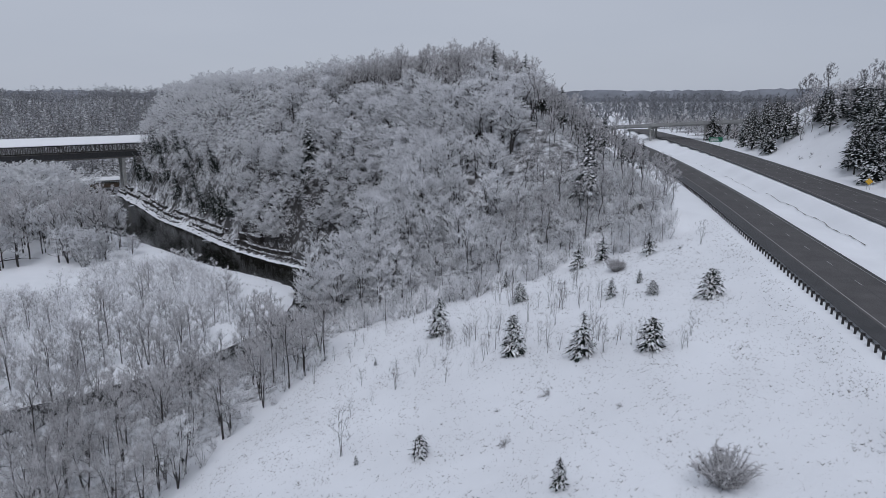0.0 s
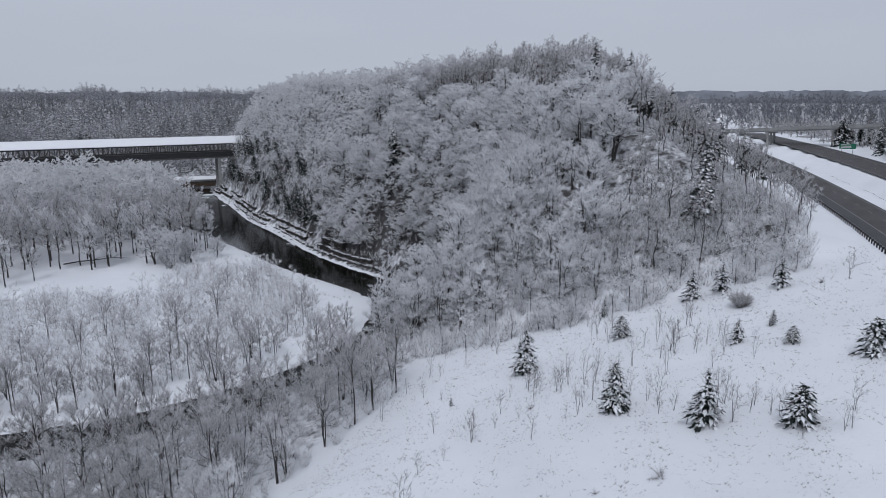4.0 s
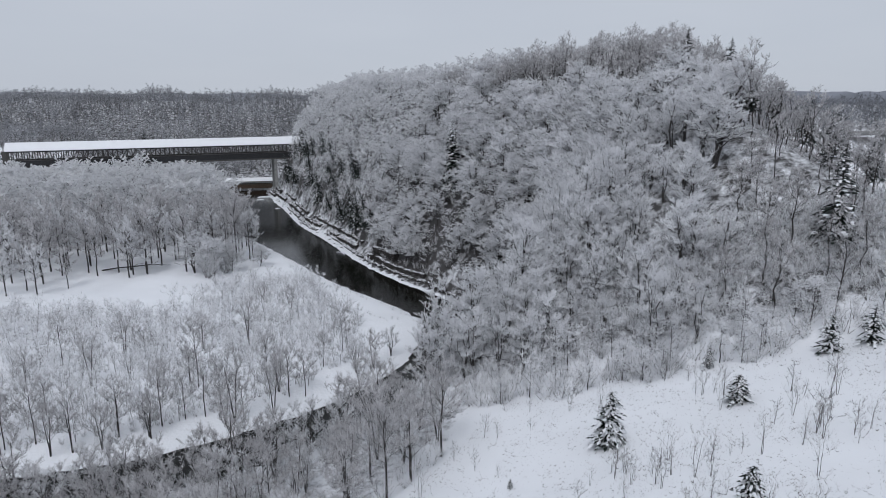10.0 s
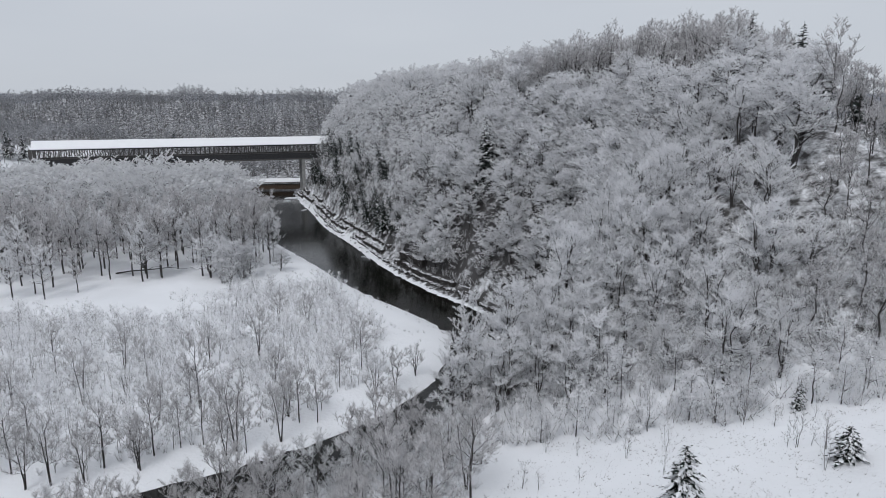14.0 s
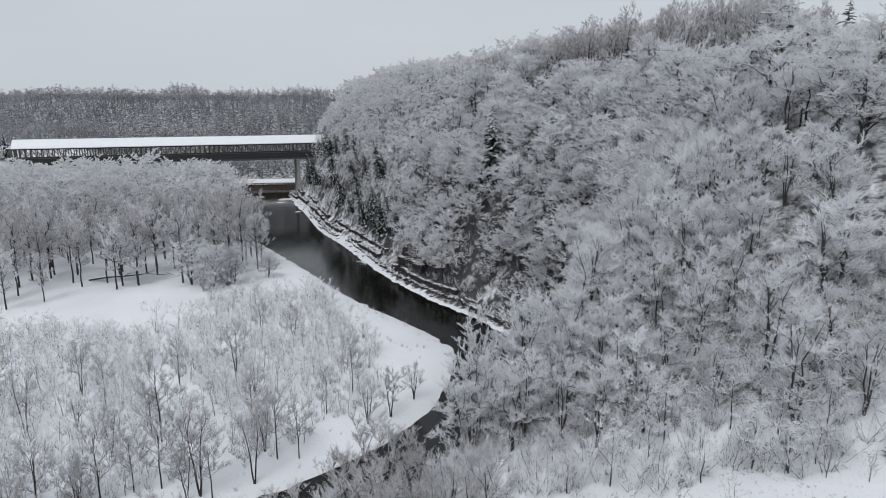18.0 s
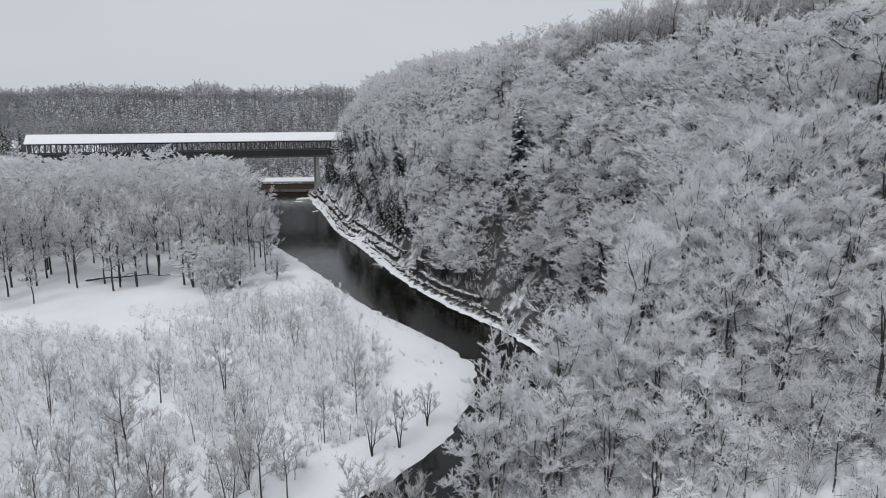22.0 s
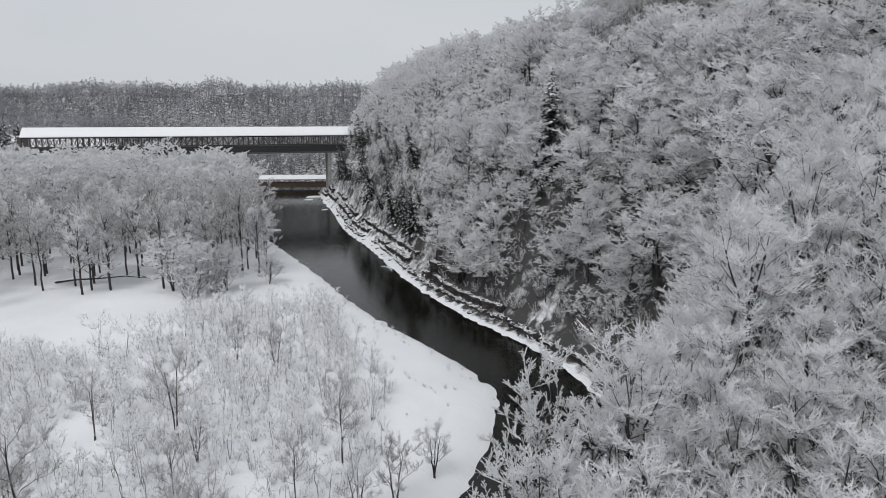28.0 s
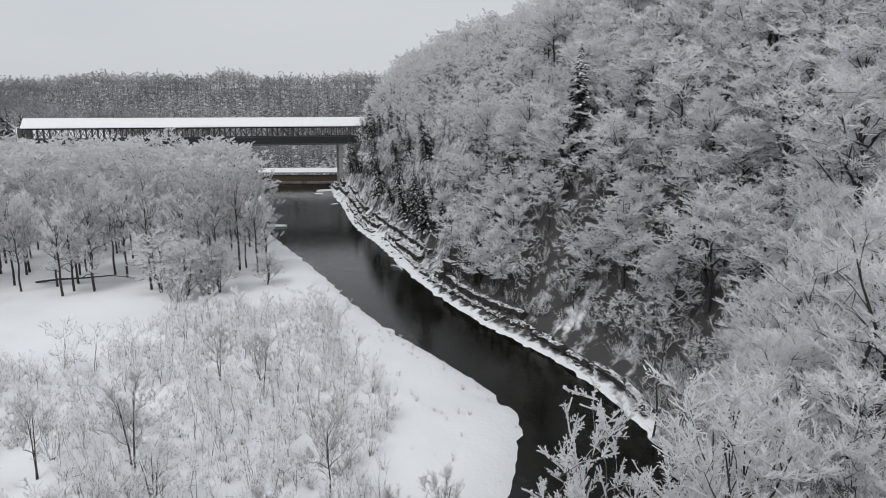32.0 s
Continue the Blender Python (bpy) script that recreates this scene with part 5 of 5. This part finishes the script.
slab("ice_slab", -57, 293.5, 4.6, 2.2, 10, 1, "flat snow-covered ice slab in the river", 0.25, 0.3)
slab("ice_slab", -60, 399, 5.0, 3.4, 40, 2, "snow-covered ice by the bridge pier", 0.2, 0.3)
slab("ice_slab", -61, 388, 2.5, 1.6, 0, 3, "small ice slab near the pier")
slab("ice_slab", -46, 352, 2.2, 1.0, 60, 4, "thin ice slab at the rocky bank")
i = first - 1.0
while i < last - 2:
    k = r.uniform(3, 5)
    bm = bmesh.new()
    rows = []
    for j in range(25):
        u = i + k * j / 24
        w = 0.22 + 0.3 * math.sin(u * 1.7) * math.sin(u * 0.43) + r.uniform(-0.25, 0.25)
        k_in = min(1, max(0.1, (u - first) / 12))
        rows.append([bm.verts.new(bank_place(u, o) + Vector((0, 0, z))) for o, z in ((-w * k_in, -0.1), (-w * k_in, 0.12), (0.05, 0.2), (0.05 + 0.45 * k_in, 0.36))])
    for a, b in zip(rows, rows[1:]):
        for c in range(3):
            bm.faces.new((a[c], b[c], b[c + 1], a[c + 1]))
    bmesh.ops.recalc_face_normals(bm, faces=bm.faces)
    tagged(part("ice_shelf", bm, M_ICE), "snowy ice shelf along the rocky bank", "ice", "ice on the river")
    i += k
# snow-covered driftwood at the bank
bm = bmesh.new()
a = bank_place(first + 21, -1.6) + Vector((0, 0, 0.25))
beam(bm, a, bank_place(first + 23.2, -1.2) + Vector((0, 0, 0.5)), 0.35, 0.3)
beam(bm, bank_place(first + 22, -1.5) + Vector((0, 0, 0.3)), bank_place(first + 22.6, -3.2) + Vector((0, 0, 0.2)), 0.25, 0.2)
beam(bm, bank_place(first + 21.4, -1.6) + Vector((0, 0, 0.3)), bank_place(first + 22.2, -2.8) + Vector((0, 0, 0.6)), 0.2, 0.2)
tagged(part("driftwood", bm, M_ICE), "snow-covered driftwood caught at the water's edge", "driftwood")

# ---- the long covered bridge ----
BA, BB = Vector((-194.0, 369.3, 0)), Vector((-46.5, 417.0, 0))
b_dir = (BB - BA).normalized()
b_turn = math.degrees(math.atan2(b_dir.y, b_dir.x))
B_LEN = (BB - BA).length + 9
bridge = new("covered_bridge")
bridge.matrix_basis = pose(BA.x, BA.y, 0, 0, 0, b_turn)
tagged(bridge, "long covered timber truss bridge with a snowy roof", "bridge")
RIDGE, EAVE, OPEN, DECK = 37.0, 32.9, 27.6, 24.0
HALF = 5.6


def roof_sheet(y0, z0, y1, z1, x0, x1, thick):
    bm = bmesh.new()
    box(bm, x0, x1, 0, 1, 0, 1)
    for v in bm.verts:
        t = v.co.y
        v.co.y, v.co.z = y0 + (y1 - y0) * t, z0 + (z1 - z0) * t + (thick if v.co.z > 0.5 else 0)
    return bm


for s in (-1, 1):
    roof = part("roof", roof_sheet(0, RIDGE, s * (HALF + 0.9), EAVE - 0.2, -1.2, B_LEN, 0.25), M_DARK_TIMBER, bridge)
    part("roof_snow", roof_sheet(0, RIDGE + 0.26, s * (HALF + 1.0), EAVE + 0.06, -1.3, B_LEN + 0.1, 0.35), M_ROOF_SNOW, roof, "smooth white snow on the roof")
    y = s * HALF
    part("fascia", boxed(-1.0, B_LEN, y - 0.2, y + 0.2, EAVE - 0.6, EAVE - 0.05), M_DARK_TIMBER, bridge)
    part("lower_siding", boxed(-0.8, B_LEN, y - 0.25, y + 0.25, DECK, OPEN), M_DARK_TIMBER, bridge, "dark boarded band below the openings")
    part("sill_beam", boxed(-0.8, B_LEN, y - 0.38, y + 0.38, OPEN, OPEN + 0.35), M_TIMBER, bridge)
    part("bottom_chord", boxed(-0.8, B_LEN, y - 0.42, y + 0.42, DECK - 0.5, DECK + 0.3), M_TIMBER, bridge)
    n = int(B_LEN / 2.6)
    for i in range(n + 1):
        x = i * B_LEN / n
        part("truss_post", boxed(x - 0.22, x + 0.22, y - 0.2, y + 0.2, OPEN + 0.3, EAVE - 0.4), M_TIMBER, bridge)
        if i < n:
            bm = bmesh.new()
            up = i % 2 == 0
            beam(bm, (x, y, OPEN + 0.3 if up else EAVE - 0.5), (x + B_LEN / n, y, EAVE - 0.5 if up else OPEN + 0.3), 0.25, 0.25)
            part("truss_brace", bm, M_TIMBER, bridge)
part("deck", boxed(-0.8, B_LEN, -HALF, HALF, DECK - 0.35, DECK + 0.5), M_DARK_TIMBER, bridge)
bm = bmesh.new()
v = [bm.verts.new(p) for x in (-0.9, -0.6) for p in ((x, -HALF, EAVE - 0.6), (x, HALF, EAVE - 0.6), (x, HALF, EAVE), (x, 0, RIDGE), (x, -HALF, EAVE))]
bm.faces.new(v[:5][::-1])
bm.faces.new(v[5:])
for k in range(5):
    bm.faces.new((v[k], v[(k + 1) % 5], v[5 + (k + 1) % 5], v[5 + k]))
part("gable", bm, M_TIMBER, bridge)
for s in (-1, 1):
    part("portal_wall", boxed(-2.6, -0.9, s * HALF - 0.5, s * HALF + 0.5, DECK - 1, EAVE + 0.3), M_TIMBER, bridge, "grey boarded end post of the bridge")
for x in (155.0 - 8.6, 96.0, 40.0):
    bm = boxed(x - 0.9, x + 0.9, -5.2, -3.2, -2, DECK - 1.4)
    box(bm, x - 0.9, x + 0.9, 3.2, 5.2, -2, DECK - 1.4)
    box(bm, x - 1.1, x + 1.1, -6.0, 6.0, DECK - 1.4, DECK - 0.45)
    part("pier", bm, M_CONCRETE, bridge, "pale concrete bridge pier")
part("abutment", boxed(-9, -0.5, -6.5, 6.5, 12, DECK - 0.4), M_CONCRETE, bridge)
approach = part("bridge_approach", boxed(-120, -2.7, -5.5, 5.5, DECK - 1.2, DECK + 0.35, m=bridge.matrix_basis), M_SNOW)
tagged(approach, "snow-covered road leading onto the bridge", "road", kind="structure")

# ---- the low covered footbridge behind ----
foot = new("covered_footbridge")
foot.matrix_basis = pose(-60.6, 441, -1.1, 0, 0, 184)
tagged(foot, "low covered footbridge of brown timber with snowy roof", "bridge")
F_LEN = 47.0
for s in (-1, 1):
    roof = part("roof", roof_sheet(0, 9.0, s * 3.2, 6.9, -0.6, F_LEN, 0.15), M_BROWN, foot)
    part("roof_snow", roof_sheet(0, 9.16, s * 3.3, 7.06, -0.7, F_LEN + 0.1, 0.3), M_ROOF_SNOW, roof, "white snow on the roof")
    part("parapet", boxed(0, F_LEN, s * 2.6 - 0.1, s * 2.6 + 0.1, 2.6, 4.9), M_BROWN, foot, "brown plank parapet")
    part("sill_beam", boxed(0, F_LEN, s * 2.6 - 0.22, s * 2.6 + 0.22, 4.9, 5.15), M_TIMBER, foot)
    for i in range(33):
        x = i * F_LEN / 32
        part("lattice_post", boxed(x - 0.12, x + 0.12, s * 2.6 - 0.1, s * 2.6 + 0.1, 5.1, 7.0), M_DARK_TIMBER, foot)
part("deck", boxed(0, F_LEN, -2.6, 2.6, 2.2, 2.7), M_BROWN, foot)
for x in (-1.5, F_LEN - 0.5):
    part("abutment", boxed(x, x + 2, -3, 3, -1.5, 2.25), M_CONCRETE, foot)

# ---- highway overpass and signs ----
overpass = new("highway_overpass")
p, p_end = Vector((243.8, 250, 0)), Vector((258.6, 222.6, 0))
overpass.matrix_basis = pose(p.x, p.y, 1.5, 0, -3.9, math.degrees(math.atan2(p_end.y - p.y, p_end.x - p.x)))
tagged(overpass, "concrete highway overpass on slim piers", "overpass")
part("deck", boxed(-48, 62, -5.5, 5.5, 43.6, 44.5), M_CONCRETE, overpass)
for y in (-4.6, -1.6, 1.6, 4.6):
    part("girder", boxed(-48, 62, y - 0.3, y + 0.3, 42.9, 43.6), M_CONCRETE, overpass)
for y in (-5.4, 5.4):
    part("parapet", boxed(-48, 62, y - 0.15, y + 0.15, 44.5, 45.0), M_CONCRETE, overpass)
for x in (0, 31, -26):
    cap = part("pier_cap", boxed(x - 0.8, x + 0.8, -5.4, 5.4, 42.1, 42.9), M_CONCRETE, overpass)
    for y in (-4, 0, 4):
        bm = bmesh.new()
        bmesh.ops.create_cone(bm, cap_ends=True, segments=12, radius1=0.6, radius2=0.6, depth=11, matrix=Matrix.Translation((x, y, 36.6)))
        part("pier", bm, M_CONCRETE, cap)

sign = new("road_sign")
p = Vector((228.9, 188.1, 38.5))
sign.matrix_basis = pose(p.x, p.y, p.z, 0, 0, -36) @ Matrix.Scale(0.85, 4)
tagged(sign, "large green highway sign on two steel posts", "sign")
panel = part("panel", boxed(-3.6, 3.6, -0.06, 0.06, 2.0, 4.6), M_GREEN, sign, "green sign panel")
for z in (2.6, 3.3, 4.0):
    part("lettering", boxed(-2.9, 2.4 - z * 0.3, -0.09, -0.062, z - 0.16, z + 0.16), M_WHITE, panel, "plain white bar")
for x in (-2.4, 2.4):
    part("post", boxed(x - 0.1, x + 0.1, 0.07, 0.27, -2.5, 4.4), M_STEEL, sign)
warn = new("warning_sign")
p = Vector((167, 63, 0))
pz = height(p.x, p.y)
warn.matrix_basis = pose(p.x, p.y, pz, 0, 0, -40) @ Matrix.Scale(0.8, 4)
tagged(warn, "orange-yellow diamond warning sign on two posts", "sign")
bm = boxed(-0.85, 0.85, -0.03, 0.03, -0.85, 0.85)
bmesh.ops.transform(bm, matrix=Matrix.Translation((0, 0, 3.0)) @ Matrix.Rotation(radians(45), 4, "Y"), verts=bm.verts)
part("panel", bm, M_YELLOW, warn, "orange-yellow panel")
for x in (-0.5, 0.5):
    part("post", boxed(x - 0.06, x + 0.06, 0.04, 0.14, -0.6, 2.9), M_STEEL, warn)

# ---- building on the bank ----
store = new("warehouse")
store.matrix_basis = pose(234.5, 122.3, 0, 0, 0, -42)
tagged(store, "long low grey flat-roofed building above the road bank", "building")
part("wall", boxed(0, 60, 0, 26, 47, 63.6), M_WALL, store)
part("roof", boxed(-0.4, 60.4, -0.4, 26.4, 63.6, 64.4), M_DARK_TIMBER, store)
part("roof_snow", boxed(0, 60, 0, 26, 64.4, 64.6), M_ROOF_SNOW, store, "thin snow on the flat roof")
part("canopy_snow", boxed(0, 60, -1.4, -0.02, 58.0, 58.9), M_ROOF_SNOW, store, "snow on the low canopy along the wall")
house = new("house")
house.matrix_basis = pose(428, 458, height(428, 458), 0, 0, -30) @ Matrix.Scale(0.6, 4)
tagged(house, "small white house among distant trees", "house")
part("wall", boxed(-6, 6, -4, 4, -2, 14), M_WHITE, house)
bm = bmesh.new()
v = [bm.verts.new(p) for p in ((-6.4, -4.5, 14), (6.4, -4.5, 14), (6.4, 4.5, 14), (-6.4, 4.5, 14), (-6.4, 0, 17.5), (6.4, 0, 17.5))]
for f in ((0, 1, 5, 4), (3, 4, 5, 2), (0, 4, 3), (1, 2, 5), (0, 3, 2, 1)):
    bm.faces.new([v[k] for k in f])
part("roof", bm, M_ROOF_SNOW, house)

far_raw = [raw(g) for g in FARTREE]
puff_raw = [raw(g) for g in PUFF]
# conifers and bare trees on the road bank
r = random.Random(23)
bank_spots = [(48 + r.uniform(0, 20), s) for s in range(212, 318, 2)] + [(49 + r.uniform(0, 26), s) for s in range(120, 172, 1)] + [(62 + r.uniform(0, 10), s) for s in range(170, 214, 4)]
for e, s in bank_spots:
    if 268 < s < 298 and e < 60:
        continue
    p = road_at(s, e, 0)
    tall_fir(p.x, p.y, r.uniform(10, 16), r.choice((1, 2, 1)), "snowy pine on the bank beside the highway")


for n in range(16):
    p = store.matrix_basis @ Vector((n * 2.6 - 4, -5 - r.uniform(0, 6), 0))
    tall_fir(p.x, p.y, r.uniform(5, 8.5), 1, "snowy pine in front of the grey building")


def right_bank(x, y):
    s, e = road_coords(x, y)
    inside = (np.abs((x - 229) * 0.743 - (y - 126) * 0.669 - 30) < 34) & (np.abs((x - 229) * 0.669 + (y - 126) * 0.743 - 13) < 20)
    return (e > 60) & (s > 100) & (s < 330) & (e < 130) & ~inside


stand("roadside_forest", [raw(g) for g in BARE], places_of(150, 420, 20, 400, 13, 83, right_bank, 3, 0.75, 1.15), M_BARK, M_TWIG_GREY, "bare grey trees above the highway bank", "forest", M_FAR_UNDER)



def road_brush(x, y):
    s, e = road_coords(x, y)
    return (((e > FAR_RIGHT + 5) & (e < 90) & (s > 300)) | ((e > 52) & (e < 80) & (s > 205) & (s <= 300)) | ((e < -12) & (e > -60) & (s > 300))) & (s < 560)


stand("roadside_brush", puff_raw, places_of(150, 560, 60, 620, 7.0, 84, road_brush, 2, 0.22, 0.5), M_BARK, M_TWIG, "frosted brush beside the highway beyond the overpass", "brush")


def bank_slope(x, y):
    s, e = road_coords(x, y)
    return (e > FAR_RIGHT + 7) & (e < FAR_RIGHT + 46) & (s > 70) & (s < 300) & (wave(x, y, 13, 211) + 0.03 * (e - FAR_RIGHT - 22) > -0.1)


stand("bank_weeds", [raw(g) for g in SHRUB], places_of(120, 330, 20, 260, 3.4, 85, bank_slope, 4, 0.12, 0.45), M_PALE_BARK, M_TWIG_GREY, "dead weeds and low brush on the snowy road bank", "weeds", M_GRASS)


def bank_top(x, y):
    s, e = road_coords(x, y)
    return (e > FAR_RIGHT + 24) & (e < FAR_RIGHT + 50) & (s > 90) & (s < 310)


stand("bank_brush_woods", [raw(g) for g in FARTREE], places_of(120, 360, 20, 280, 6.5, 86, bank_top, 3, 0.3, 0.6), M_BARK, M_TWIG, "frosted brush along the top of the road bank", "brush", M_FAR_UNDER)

# median ditch
for s0, s1, e0 in ((60, 130, 20.5), (136, 176, 19.5), (20, 50, 21.5), (186, 214, 19.0)):
    bm = bmesh.new()
    rows = []
    for k in range(25):
        s_now = s0 + (s1 - s0) * k / 24
        e_now = e0 + 0.25 * math.sin(s_now * 0.31) + 0.12 * math.sin(s_now * 1.3)
        w = 0.10 + 0.09 * math.sin(s_now * 0.9 + s0)
        rows.append([])
        for e in (e_now, e_now + w):
            p = road_at(s_now, e, 0)
            rows[-1].append(bm.verts.new((p.x, p.y, height(p.x, p.y) + 0.16)))
    for a, b in zip(rows, rows[1:]):
        bm.faces.new((a[0], a[1], b[1], b[0]))
    tagged(part("ditch_line", bm, M_GRASS), "dark line of dead grass along the snowy median ditch", "ditch", kind="structure")

# ---- distant woods ----


def north_wall(x, y):
    edge, right = river(x, y)
    return (edge > 6) & (y > 480 - 0.12 * (x + 60)) & (y < 690)


def lower_behind(places, y0, y1):
    """Smaller growth towards the top of a far slope."""
    return [(x, y, z, t, s * (1 - 0.08 * float(smooth(y0, y1, math.hypot(x, y)))), k) for x, y, z, t, s, k in places]


# Pale bark and twigs carry the distance haze in their colour.
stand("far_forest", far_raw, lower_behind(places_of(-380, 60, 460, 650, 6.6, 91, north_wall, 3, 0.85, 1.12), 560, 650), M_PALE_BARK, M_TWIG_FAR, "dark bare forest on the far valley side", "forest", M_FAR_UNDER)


def west_wall(x, y):
    edge, right = river(x, y)
    t = (x + 194) * b_dir.y - (y - 369.3) * b_dir.x
    return ~right & (edge > 20) & (x < -190) & (y > 300) & (np.abs(t) > 11)


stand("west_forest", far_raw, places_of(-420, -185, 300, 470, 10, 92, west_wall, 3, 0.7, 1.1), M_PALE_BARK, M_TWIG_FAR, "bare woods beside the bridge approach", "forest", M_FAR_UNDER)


def north_east(x, y):
    s, e = road_coords(x, y)
    ridge = 78 - 0.335 * (y - 148)
    return ((e < -14) | (e > FAR_RIGHT + 14) | (s > 435)) & (y > 300) & (x > ridge + 60) & ((s < 270) | (s > 320) | (e > 80)) & (np.hypot(x, y) > 385)


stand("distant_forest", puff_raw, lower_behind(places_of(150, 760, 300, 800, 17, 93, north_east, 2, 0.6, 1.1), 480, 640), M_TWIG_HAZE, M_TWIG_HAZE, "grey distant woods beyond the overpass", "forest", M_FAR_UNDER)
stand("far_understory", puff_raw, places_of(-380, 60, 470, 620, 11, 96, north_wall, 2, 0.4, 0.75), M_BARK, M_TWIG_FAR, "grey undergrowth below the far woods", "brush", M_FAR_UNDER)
for n in range(9):
    x, y = r.uniform(-330, -60), r.uniform(475, 560)
    tall_fir(x, y, r.uniform(10, 15), 2, "dark pine among the bare far woods", True)
for x, y in ((-222, 392), (-228, 386), (-216, 398), (-236, 396), (-226, 402), (-243, 390)):
    tall_fir(x, y, 15, 1, "snowy pine beside the bridge entrance")

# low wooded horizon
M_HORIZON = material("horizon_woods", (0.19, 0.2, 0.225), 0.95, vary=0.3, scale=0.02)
bm = bmesh.new()
prev = None
rr = np.random.RandomState(3)
for k in range(0, 721):
    a = radians(k / 2)
    d = 1150 + 60 * math.sin(a * 5)
    top = 74 + 2 * float(wave(np.array(a * 200.0), np.array(0.0), 40, 6)) + rr.uniform(-1.5, 1.5)
    c = Vector((math.sin(a), math.cos(a), 0))
    row = [bm.verts.new(c * d + Vector((0, 0, 0))), bm.verts.new(c * (d + 20) + Vector((0, 0, top - 14 + rr.uniform(-2, 2)))), bm.verts.new(c * (d + 60) + Vector((0, 0, top)))]
    if prev:
        for i in range(2):
            bm.faces.new((prev[i], row[i], row[i + 1], prev[i + 1]))
    prev = row
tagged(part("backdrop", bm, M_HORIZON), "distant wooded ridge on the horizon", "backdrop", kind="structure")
